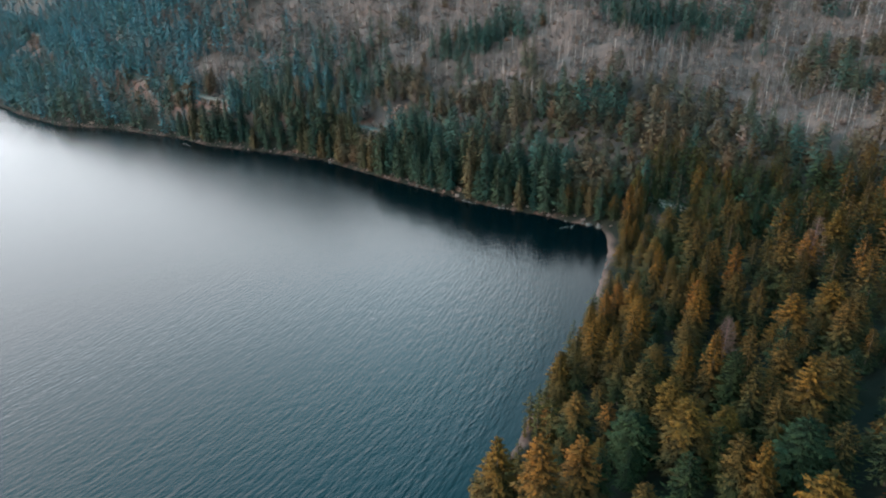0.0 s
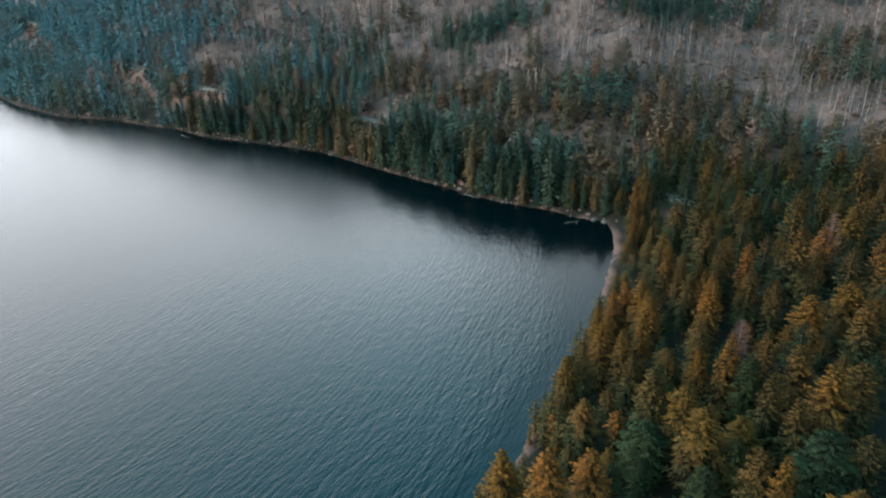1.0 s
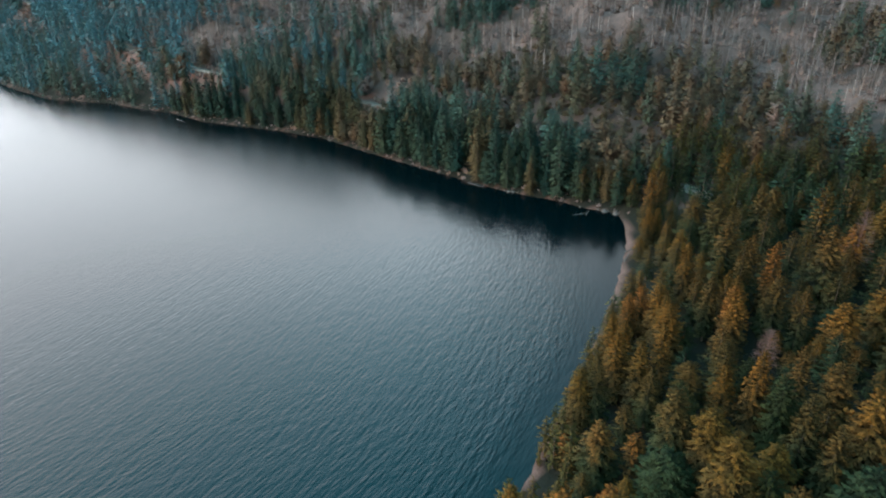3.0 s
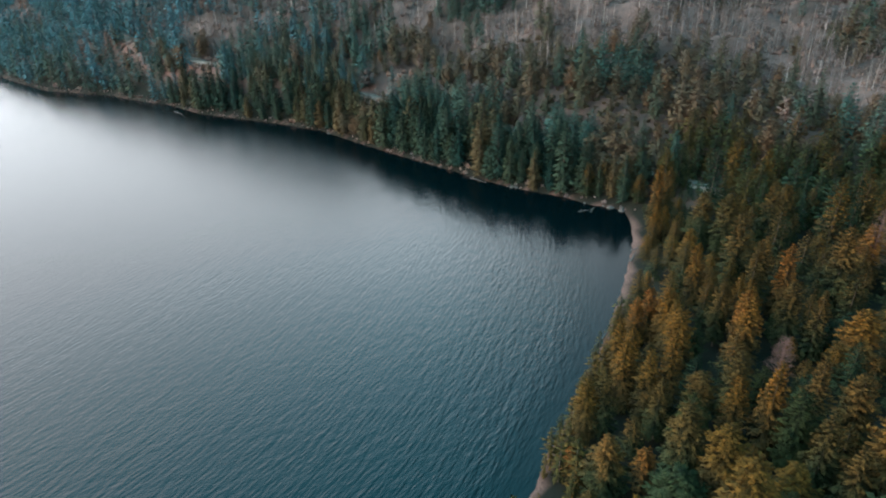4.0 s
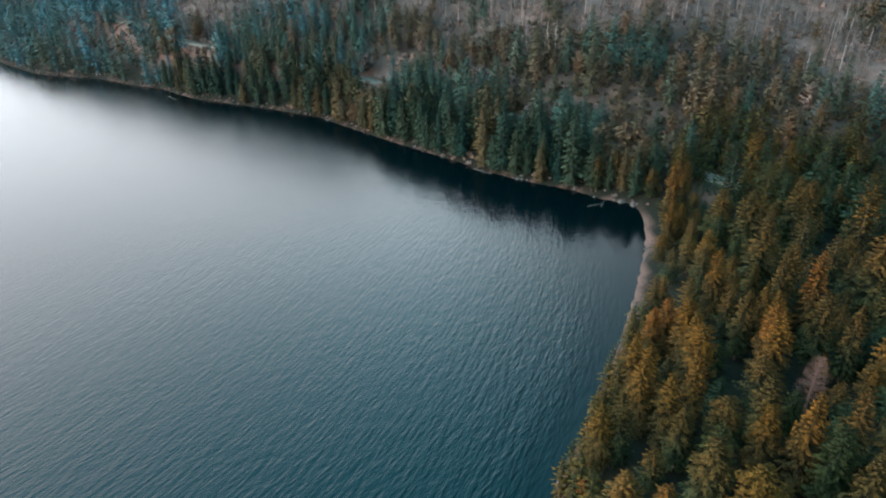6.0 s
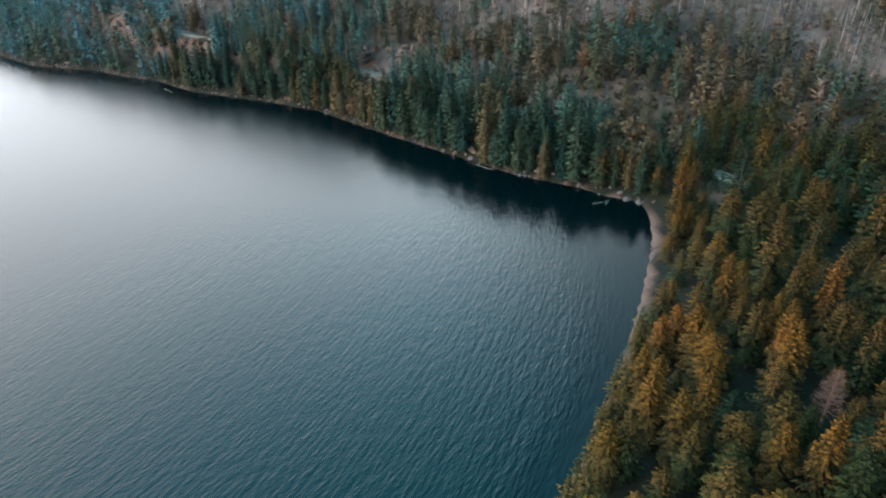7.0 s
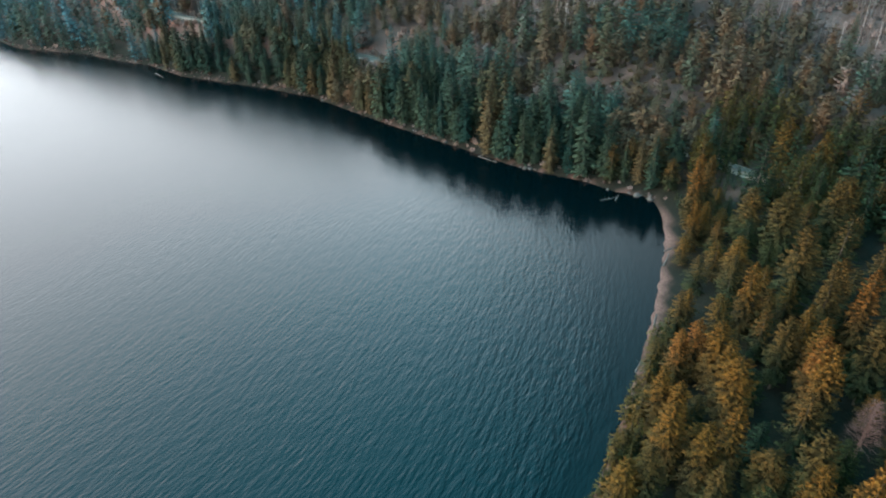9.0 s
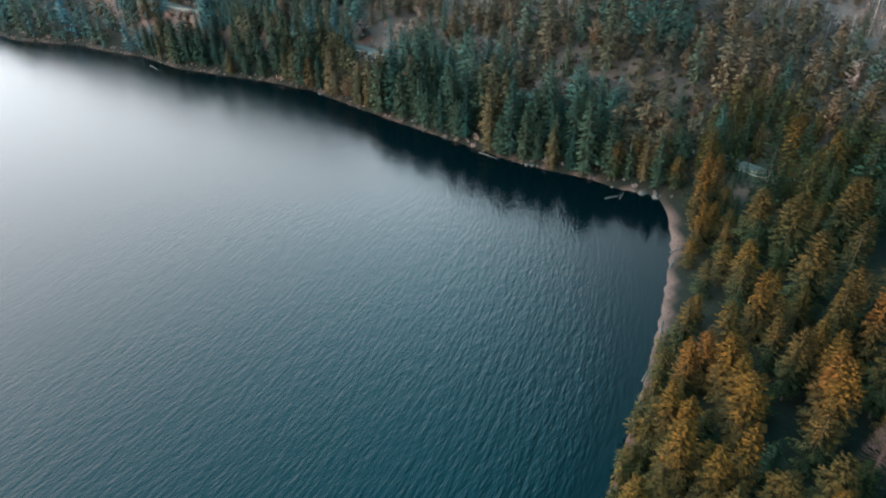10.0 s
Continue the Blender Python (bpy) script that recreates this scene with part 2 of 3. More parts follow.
def near_line(pts, line):
    """Distance of points to a line of many stretches, and the height of the nearest place on it."""
    best, z = np.full(len(pts), 1e9), np.zeros(len(pts))
    for p, q in zip(line[:-1], line[1:]):
        ab = (q - p)[:2]
        t = np.clip(((pts - p[:2]) @ ab) / (ab @ ab), 0, 1)
        d = np.hypot(*(pts - (p[:2] + t[:, None] * ab)).T)
        near = d < best
        best = np.where(near, d, best)
        if len(p) > 2:
            z = np.where(near, p[2] + t * (q[2] - p[2]), z)
    return best, z


def inland(pts):
    """Metres from the shore: positive on land, negative on the lake."""
    loop = np.concatenate([LAKE, LAKE[:1]])
    d, _ = near_line(pts, loop)
    x, y = pts.T
    wet = np.zeros(len(pts), bool)
    for (x0, y0), (x1, y1) in zip(loop[:-1], loop[1:]):
        cut = (y0 > y) != (y1 > y)
        wet ^= cut & (x < (x1 - x0) * (y - y0) / (y1 - y0 + 1e-12) + x0)
    return np.where(wet, -d, d)


_w = np.random.RandomState(5)
WAVES = [(_w.uniform(-1, 1, 2) / size, _w.uniform(0, 6.28), size) for size in (7, 9, 12, 16, 22, 30, 45, 60, 90, 140) for _ in range(3)]


def rolling(pts, low, high):
    """Uneven ground: sums of waves between two sizes, about -1 to 1."""
    some = [(k, ph) for k, ph, size in WAVES if low <= size <= high]
    return sum(np.sin(pts @ k * 6.28 * 0.8 + ph) for k, ph in some) / (len(some) ** 0.5 * 1.2)


def land(pts):
    """Height of the ground, and metres from the shore."""
    pts = np.asarray(pts, float).reshape(-1, 2)
    d = inland(pts)
    x, y = pts.T
    north = smooth(y + 0.25 * x, 205, 265)
    steep = 0.13 + (0.50 - 0.22 * smooth(x, 60, 170) - 0.13) * north
    steep = steep + 0.10 * smooth(-x, 60, 160) * north
    steep = steep - 0.22 * smooth(-x, 230, 420) * north
    beach = 1 - north
    bank = np.where(beach > 0.5, 0.9 * smooth(d, 0, 7) + 0.9 * smooth(d, 6, 12), 1.3 * smooth(d, 0, 3.5))
    rise = steep * np.maximum(d - 3, 0)
    rise = np.where(rise > 120, 120 + 70 * (1 - np.exp(-(rise - 120) / 70)), rise)
    z = bank + rise + rolling(pts, 20, 140) * np.clip(d * 0.05, 0, 6) * (0.35 + 0.65 * north) + rolling(pts, 7, 16) * np.clip(d * 0.03, 0, 0.5)
    off, road_z = near_line(pts, ROAD)
    z = z + (road_z - z) * (1 - smooth(off, 4.0, 15.0))
    return np.where(d > 0, np.maximum(z, 0.02 + 0.08 * np.clip(d, 0, 8)), np.maximum(d * 0.25, -5.0)), d


def height(x, y):
    return float(land([(x, y)])[0][0])


def burnt_share(pts, d):
    """How much of the wood has burnt: the upper slope behind the road."""
    x, y = pts.T
    west = smooth(x + 205 - 0.9 * np.maximum(y - 480, 0), 0, 18)
    from_shore = 62 - 20 * smooth(-x, 100, 150) + 22 * smooth(x, 40, 110)
    edge = west * smooth(d + 12 * rolling(pts, 45, 90) - from_shore, -6, 26)
    green = 0.5 * smooth(rolling(pts + 300, 30, 60), 0.4, 0.8)
    for cx, cy, rx, ry in ((-95, 425, 22, 30), (-50, 413, 13, 25), (25, 400, 40, 20), (148, 398, 60, 30), (225, 300, 55, 34), (76, 290, 14, 20)):
        away = np.hypot((x - cx) / rx, (y - cy) / ry) + 0.2 * rolling(pts, 7, 16)
        green = np.maximum(green, 1 - smooth(away, 0.75, 1.15))
    return edge * (1 - 0.93 * green) * smooth(y + 0.25 * x, 235, 275)


def mesh_of(name, verts, faces, mats, attrs=(), mat_index=None, flat=True, normals=None):
    """A mesh from arrays; faces: an array of quads or triangles. attrs: a name and one value for each vertex."""
    me = bpy.data.meshes.new(name)
    verts, faces = np.asarray(verts, np.float32), np.asarray(faces, np.int32)
    k = faces.shape[1]
    me.vertices.add(len(verts))
    me.vertices.foreach_set("co", verts.ravel())
    me.loops.add(faces.size)
    me.loops.foreach_set("vertex_index", faces.ravel())
    me.polygons.add(len(faces))
    me.polygons.foreach_set("loop_start", np.arange(0, faces.size, k, dtype=np.int32))
    if mat_index is not None:
        me.polygons.foreach_set("material_index", np.asarray(mat_index, np.int32))
    me.polygons.foreach_set("use_smooth", np.full(len(faces), not flat))
    for m in mats:
        me.materials.append(m)
    me.update(calc_edges=True)
    for label, values in attrs:
        a = me.attributes.new(label, "FLOAT", "POINT")
        a.data.foreach_set("value", np.asarray(values, np.float32))
    if normals is not None:
        a = me.attributes.new("custom_normal", "FLOAT_VECTOR", "POINT")
        a.data.foreach_set("vector", np.asarray(normals, np.float32).ravel())
    return me


def spread(low, high, step, far_low, far_high):
    """Grid lines: even between low and high, then ever wider."""
    mid = list(np.arange(low, high + 0.1, step))
    up, down, s = [], [], step
    while (up[-1] if up else high) < far_high:
        s *= 1.25
        up.append((up[-1] if up else high) + s)
    s = step
    while (down[-1] if down else low) > far_low:
        s *= 1.25
        down.append((down[-1] if down else low) - s)
    return np.array(down[::-1] + mid + up)


def sheet(xs, ys):
    gx, gy = np.meshgrid(xs, ys)
    nx = len(xs)
    i = (np.arange(len(ys) - 1)[:, None] * nx + np.arange(nx - 1)).ravel()
    return np.stack([gx.ravel(), gy.ravel()], 1), np.stack([i, i + 1, i + nx + 1, i + nx], 1)


g_pts, g_faces = sheet(spread(-330, 200, 2.5, -4000, 4000), spread(50, 520, 2.5, -4000, 4000))
g_z, g_d = land(g_pts)
g_north = smooth(g_pts[:, 1] + 0.25 * g_pts[:, 0], 215, 240)
g_shore = (1 - smooth(g_d + 0.5 * rolling(g_pts, 7, 12), np.where(g_pts[:, 1] > 150, 1.0, 0.2), np.where(g_pts[:, 1] > 150, 3.0, 2.0)) * (1 - g_north) - smooth(g_d + 1.0 * rolling(g_pts, 7, 12), 0.4, 2.0) * g_north) * (1 - g_north * (0.95 - 0.65 * smooth(rolling(g_pts * 2.1, 7, 16), 0.0, 0.8)))
g_off, _ = near_line(g_pts, ROAD)
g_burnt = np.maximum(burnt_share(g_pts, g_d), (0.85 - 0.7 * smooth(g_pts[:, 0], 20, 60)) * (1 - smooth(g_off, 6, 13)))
g_burnt = np.maximum(g_burnt, 0.5 * g_north * smooth(g_d, 8, 22))      # paler floor below the far slope's woods, half the bare soil's colour
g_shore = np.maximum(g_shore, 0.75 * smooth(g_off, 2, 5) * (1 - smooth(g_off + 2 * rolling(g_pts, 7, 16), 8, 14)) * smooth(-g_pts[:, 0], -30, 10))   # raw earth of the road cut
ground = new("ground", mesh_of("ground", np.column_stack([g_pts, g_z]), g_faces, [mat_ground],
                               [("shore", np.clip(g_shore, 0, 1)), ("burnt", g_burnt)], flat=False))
tagged(ground, "steep forested lakeside ground with a pinkish gravel shore", "ground", kind="structure")

w_pts, w_faces = sheet(spread(-320, 90, 5, -3000, 1500), spread(40, 520, 5, -1500, 2500))
w_d = -inland(w_pts)
w_north = smooth(w_pts[:, 1] + 0.55 * w_pts[:, 0], 150, 260)
wind = 0.16 + 0.84 * smooth(w_d, 1, 9 + 8 * w_north + 42 * smooth(w_pts[:, 0], -70, 40) * w_north) ** 1.2
swell = 0.3 + 1.35 * smooth(np.hypot(w_pts[:, 0] + 190, w_pts[:, 1] - 260), 60, 330) * (1 - 0.3 * w_north)
water = new("water", mesh_of("water", np.column_stack([w_pts, np.zeros(len(w_pts))]), w_faces, [mat_water], [("wind", wind), ("swell", swell)], flat=False))
tagged(water, "dark teal lake with wind ripples reflecting a pale sky", "lake", kind="structure")


def ribbon(line, half, lift, step=4.0):
    pts, along = [], np.concatenate([[0], np.cumsum(np.hypot(*np.diff(line[:, :2], axis=0).T))])
    s = np.arange(0, along[-1], step)
    c = np.stack([np.interp(s, along, line[:, k]) for k in range(3)], 1)
    for _ in range(6):
        c[1:-1] = (c[:-2] + 2 * c[1:-1] + c[2:]) / 4
    side = np.gradient(c[:, :2], axis=0)
    side = np.stack([-side[:, 1], side[:, 0]], 1) / np.hypot(*side.T)[:, None]
    rows = []
    for u, dz in ((-half - 1.2, -0.35), (-half, 0.0), (0, 0.08), (half, 0.0), (half + 1.0, -0.3)):
        rows.append(np.column_stack([c[:, :2] + side * u, c[:, 2] + lift + dz]))
    v = np.stack(rows, 1).reshape(-1, 3)
    n = len(c)
    i = (np.arange(n - 1)[:, None] * 5 + np.arange(4)).ravel()
    return v, np.stack([i, i + 5, i + 6, i + 1], 1), np.tile((1, 0, 0, 1), n - 1), c, side


rv, rf, r_mat, r_mid, r_side = ribbon(ROAD, 2.7, 0.35)
road = new("road", mesh_of("road", rv, rf, [mat_road, mat_verge], mat_index=r_mat, flat=False))
tagged(road, "worn asphalt road with pale gravel verges cut into the wooded slope", "road", kind="structure")


# ---- trees ----
def trunk_shape(rng, h, r, sides=7, lean=0.0):
    v, f, rows = [], [], 5
    for k in range(rows):
        u = k / (rows - 1)
        rad = r * ((1 - u) ** 0.8 * 0.95 + 0.05) * (1.25 if k == 0 else 1)
        cx, cy = lean * u * u * h, 0.01 * h * math.sin(3 * u + r * 20)
        for s in range(sides):
            a = 2 * math.pi * s / sides
            v.append((cx + rad * math.cos(a), cy + rad * math.sin(a), u * h - (0.6 if k == 0 else 0)))
    for k in range(rows - 1):
        for s in range(sides):
            f.append((k * sides + s, k * sides + (s + 1) % sides, (k + 1) * sides + (s + 1) % sides, (k + 1) * sides + s))
    return np.array(v), np.array(f)


def crown_shape(seed, h, r, branches, sprays, bottom=0.12, round_top=0.0, spray_size=1.0, droop=0.35):
    """Whorled, drooping branches, each with small pointed sprays of needles. Gives corners, quads and how near each corner is to a branch's tip."""
    rng = np.random.RandomState(seed)
    k = np.arange(branches)
    u = ((k + rng.rand(branches)) / branches) ** 0.8            # 0 at the top
    zb = h * (1 - u * (1 - bottom)) * 0.985
    az = k * 2.39996 + rng.uniform(-0.4, 0.4, branches)
    cone = (0.05 + 0.95 * u ** 0.85) * (1 - 0.35 * smooth(u, 0.78, 1.0))
    ball = np.sqrt(np.clip(1 - (1.25 * (1 - u) - 0.25) ** 2, 0.03, 1)) * (1 - 0.3 * smooth(u, 0.7, 1.0))
    lobes = 1 + 0.22 * np.sin(az * 2 + seed) * np.sin(zb * 0.9 + seed)
    length = r * (cone * (1 - round_top) + ball * round_top) * rng.uniform(0.72, 1.12, branches) * lobes
    B = np.repeat(k, sprays)
    t = np.tile((np.arange(sprays) + 0.7) / sprays, branches) + rng.uniform(-0.06, 0.06, branches * sprays)
    t = np.clip(t, 0.12, 1.0)
    rise = 0.35 * (1 - u) - droop * u
    L, A = length[B], az[B] + rng.uniform(-0.16, 0.16, len(B))
    p = np.stack([L * t * np.cos(A), L * t * np.sin(A), zb[B] + L * (rise[B] * t + 0.10 * t * t)], 1)
    yaw = A + rng.uniform(-1.0, 1.0, len(B))
    pitch = rng.uniform(-0.55, 0.45, len(B)) + rise[B] * 0.6
    way = np.stack([np.cos(yaw) * np.cos(pitch), np.sin(yaw) * np.cos(pitch), np.sin(pitch)], 1)
    side = np.stack([-np.sin(yaw), np.cos(yaw), np.zeros(len(B))], 1)
    up = np.cross(way, side)
    roll = rng.uniform(-0.9, 0.9, len(B))
    side = side * np.cos(roll)[:, None] + up * np.sin(roll)[:, None]
    s = (0.55 + 0.5 * rng.rand(len(B))) * (0.5 + 0.2 * L) * spray_size
    s = np.clip(s, 0.3, 1.9)[:, None]
    v = np.stack([p + side * s * 0.32 - way * s * 0.4, p + way * s * 0.95 - up * s * 0.12, p - side * s * 0.32 - way * s * 0.4], 1)
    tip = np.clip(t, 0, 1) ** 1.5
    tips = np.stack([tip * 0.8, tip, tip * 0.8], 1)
    n = len(B)
    facing = np.cross(v[:, 1] - v[:, 0], v[:, 2] - v[:, 0])
    out = np.column_stack([p[:, :2] / np.maximum(np.hypot(p[:, 0], p[:, 1]), 0.3)[:, None], np.full(n, 0.55)])
    turned = (facing * out).sum(1) < 0
    v[turned] = v[turned][:, ::-1]
    return v.reshape(-1, 3), np.arange(3 * n).reshape(n, 3), tips.ravel()


def soft_normals(v, up=0.55, scatter=0.32, faces_apart=3):
    """Needles shade together, as a full crown: normals lean outward and up, with some scatter from spray to spray."""
    r = np.random.RandomState(len(v))
    flat = v[:, :2] / np.maximum(np.hypot(v[:, 0], v[:, 1]), 0.3)[:, None]
    loose = np.repeat(r.normal(0, scatter, (len(v) // faces_apart + 1, 3)), faces_apart, axis=0)[:len(v)]
    n = np.column_stack([flat, np.full(len(v), up)]) + loose
    return n / np.linalg.norm(n, axis=1)[:, None]


def tree_kind(name, label, variants, crown_mat, group, leaf, up=0.55):
    """Trees to copy from: an Empty at the foot, with a trunk and a crown."""
    made = []
    for seed, h, r, branches, sprays, bottom, rounding in variants:
        rng = np.random.RandomState(seed)
        foot = new(name)
        foot.empty_display_size = 0.5
        tv, tf = trunk_shape(rng, h * 0.93, 0.014 * h)
        trunk = new("trunk", mesh_of("trunk", tv, tf, [mat_bark], flat=False))
        cv, cf, ct = crown_shape(seed, h, r, branches, sprays, bottom, rounding, leaf)
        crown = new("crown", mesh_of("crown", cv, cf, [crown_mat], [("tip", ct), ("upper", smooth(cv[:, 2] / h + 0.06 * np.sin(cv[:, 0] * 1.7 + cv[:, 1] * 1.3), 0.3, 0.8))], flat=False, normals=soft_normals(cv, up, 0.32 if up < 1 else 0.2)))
        trunk.parent = crown.parent = foot
        tagged(foot, label, "tree", group)
        made.append((foot, h))
    return made


def joined(name, spots, kinds, mats, label, category="trees"):
    """Woods that nobody could count: many trees in one mesh. spots: x, y, z, size, turn, kind, tone."""
    V, F, T, K, M, N, at = [], [], [], [], [], [], 0
    crowns = category == "trees"
    shades = [soft_normals(k[0], 1.3, 0.15) for k in kinds]
    for x, y, z, size, turn, kind, tone in spots:
        v, f, tips, mi = kinds[int(kind)]
        nx, ny, nz = shades[int(kind)].T
        N.append(np.column_stack([nx * math.cos(turn) - ny * math.sin(turn), nx * math.sin(turn) + ny * math.cos(turn), nz]))
        c, s = math.cos(turn) * size, math.sin(turn) * size
        V.append(np.column_stack([v[:, 0] * c - v[:, 1] * s + x, v[:, 0] * s + v[:, 1] * c + y, v[:, 2] * size + z]))
        F.append(f + at)
        T.append(tips)
        K.append(np.full(len(v), tone))
        M.append(mi)
        at += len(v)
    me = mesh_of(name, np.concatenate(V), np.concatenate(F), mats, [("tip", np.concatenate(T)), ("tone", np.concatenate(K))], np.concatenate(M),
                 flat=not crowns, normals=np.concatenate(N) if crowns else None)
    return tagged(new(name, me), label, category, kind="stuff")


def kind_of(crown, trunk):
    cv, cf, ct = crown
    tv, tf = trunk
    tf = np.concatenate([tf[:, [0, 1, 2]], tf[:, [0, 2, 3]]])
    return (np.concatenate([cv, tv]), np.concatenate([cf, tf + len(cv)]), np.concatenate([ct, np.zeros(len(tv))]),
            np.concatenate([np.zeros(len(cf), int), np.ones(len(tf), int)]))


def scattered(rng, box, gap, keep, tries):
    """Places in a box, at least about gap apart, where keep(points) holds."""
    x0, y0, x1, y1 = box
    pts = np.column_stack([rng.uniform(x0, x1, tries), rng.uniform(y0, y1, tries)])
    pts = pts[keep(pts)]
    cells, out = {}, []
    for px, py in pts:
        cx, cy = int(px // gap), int(py // gap)
        if all((px - qx) ** 2 + (py - qy) ** 2 >= gap * gap for i in (-1, 0, 1) for j in (-1, 0, 1) for qx, qy in cells.get((cx + i, cy + j), ())):
            cells.setdefault((cx, cy), []).append((px, py))
            out.append((px, py))
    return np.array(out)


rng = np.random.RandomState(11)
PINE_SHAPES = [(1, 22, 4.6, 250, 24, 0.10, 0.5), (2, 22, 4.6, 250, 22, 0.08, 0.3), (3, 22, 4.6, 260, 24, 0.14, 0.8),
               (4, 22, 4.6, 240, 22, 0.10, 0.4), (5, 22, 4.6, 260, 24, 0.12, 0.65), (6, 22, 4.6, 240, 22, 0.08, 0.2),
               (7, 22, 4.6, 165, 13, 0.10, 0.4), (8, 22, 4.6, 165, 13, 0.10, 0.2), (9, 22, 4.6, 165, 13, 0.10, 0.6)]
PINE_COLOURS = [("dark green", mat_pine_green), ("olive brown", mat_pine_olive), ("rust orange", mat_pine_rust)]
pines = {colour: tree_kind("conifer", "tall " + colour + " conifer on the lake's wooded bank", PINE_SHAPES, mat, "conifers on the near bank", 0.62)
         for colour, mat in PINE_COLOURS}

# Tall trees of the near bank, by colour: x, y and height of the top above the lake.
RUST_TOPS = [(65, 197, 25), (65, 188, 15.5), (64, 166, 18), (74, 138, 27), (100.6, 151, 25), (110, 155, 29.5), (78, 117, 23.5), (89.5, 122, 24),
             (62.5, 130, 23), (40, 110.5, 23.5), (52, 98, 26.5), (41, 89, 22), (40.8, 81, 24), (49, 84.5, 19), (47, 69, 25), (14.2, 71, 25.5),
             (8.2, 76, 20.5), (21.5, 75, 21), (58.5, 148, 22.5), (59, 124, 24), (35.8, 109.3, 21), (63.7, 136.5, 21), (58.3, 120.7, 25)]
RUST_LOW = [(44.8, 137.3, 17), (48.6, 102.3, 20.5), (24.3, 106.7, 16.5), (35, 125.4, 17), (47, 128.6, 19.5), (61.5, 186, 17), (47.5, 134, 19),
            (36.4, 121.5, 17), (46, 123, 20.5), (33, 115, 19), (50.5, 60, 27), (64, 87, 27), (102, 206, 27), (41.5, 136, 15.5)]
OLIVE_TOPS = [(77.3, 174.5, 24.5), (70.6, 142, 27), (90, 177.5, 27), (88, 141, 29.5), (89, 113, 25.5), (44.5, 107, 17.5), (50, 106, 22.5), (57, 83.5, 23),
              (71, 90, 25), (45.3, 72.4, 23), (37, 94, 22), (58.5, 133, 21), (74.3, 184.5, 21), (67.3, 139, 27.5), (69.5, 126.5, 24.5), (73, 122.5, 24.5),
              (58.5, 98, 27), (27.6, 107.5, 18.5), (25, 94, 15.5), (71, 154.5, 27), (36.7, 105, 18), (69.5, 200.5, 23), (99, 187, 22), (55, 88.5, 25),
              (64, 96, 25), (84, 109, 26.5), (135, 203, 32.5), (62, 147, 17)]
GREEN_TOPS = [(56.7, 75, 23.5), (33.4, 86, 16.5), (54, 94, 24)]
tall_trees = [(x, y, top, colour) for colour, places in (("rust orange", RUST_TOPS + RUST_LOW), ("olive brown", OLIVE_TOPS), ("dark green", GREEN_TOPS)) for x, y, top in places]
tops = np.array([t[:3] for t in tall_trees])


def near_bank(p):
    z, d = land(p)
    off, _ = near_line(p, ROAD)
    x, y = p.T
    beach = np.where((y > 150) & (y < 216), 4.2, 2.0)
    ok = (d > beach) & (x < 0.85 * y + 22) & (off > 4.8) & (y + 0.25 * x < 246)
    for tx, ty, _ in tops:
        ok &= np.hypot(x - tx, y - ty) > 4.8
    ok &= (np.hypot(x - 15, y - 94) > 6) & (np.hypot(x - 13, y - 86) > 5)
    ok &= (np.hypot(x - 66, y - 199) > 6) & (np.hypot((x - 84) / 8, (y - 211) / 10) > 1) & (np.hypot(x - 77, y - 200) > 5)
    return ok


fill = scattered(rng, (-10, 40, 215, 240), 6.3, near_bank, 24000)
order = np.argsort(np.hypot(fill[:, 0] - 20, fill[:, 1] - 50))
near_things, woods_near = [], []
for x, y, top, colour in tall_trees:
    g = height(x, y)
    apart = np.sort(np.hypot(tops[:, 0] - x, tops[:, 1] - y))[1]
    near_things.append((x, y, g, top - g, colour, float(np.clip(0.62 * apart, 3.1, 4.9))))
for i in order:
    x, y = fill[i]
    g = height(x, y)
    d = float(inland(fill[i:i + 1])[0])
    by_tall = np.hypot(tops[:, 0] - x, tops[:, 1] - y).min() < 12
    tall = rng.uniform(7, 14) if by_tall else rng.uniform(14, 24)
    tall *= 0.7 + 0.3 * min(1, d / 16)
    if len(near_things) < 300:
        shares = (0.45, 0.9) if by_tall and d > 14 else ((0.2, 0.65) if d > 14 else (0.0, 0.45))
        colour = ("dark green", "olive brown", "rust orange")[int(np.searchsorted(shares, rng.rand()))]
        near_things.append((x, y, g, tall, colour, rng.uniform(1.5, 2.0) + 0.125 * tall))
    else:
        woods_near.append((x, y, g - 0.2, tall / 22, rng.uniform(0, 6.28), rng.randint(4), rng.rand()))
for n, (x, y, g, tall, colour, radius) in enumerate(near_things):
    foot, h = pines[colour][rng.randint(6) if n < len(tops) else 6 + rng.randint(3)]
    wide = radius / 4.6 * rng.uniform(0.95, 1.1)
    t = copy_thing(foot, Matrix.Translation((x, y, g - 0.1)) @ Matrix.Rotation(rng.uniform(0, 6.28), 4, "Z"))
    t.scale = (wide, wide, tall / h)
    if tall < 15:
        tagged(t, "small " + colour + " conifer between taller trees on the bank")
for foot, _ in sum(pines.values(), []):
    for o in (*foot.children_recursive, foot):
        bpy.data.objects.remove(o)

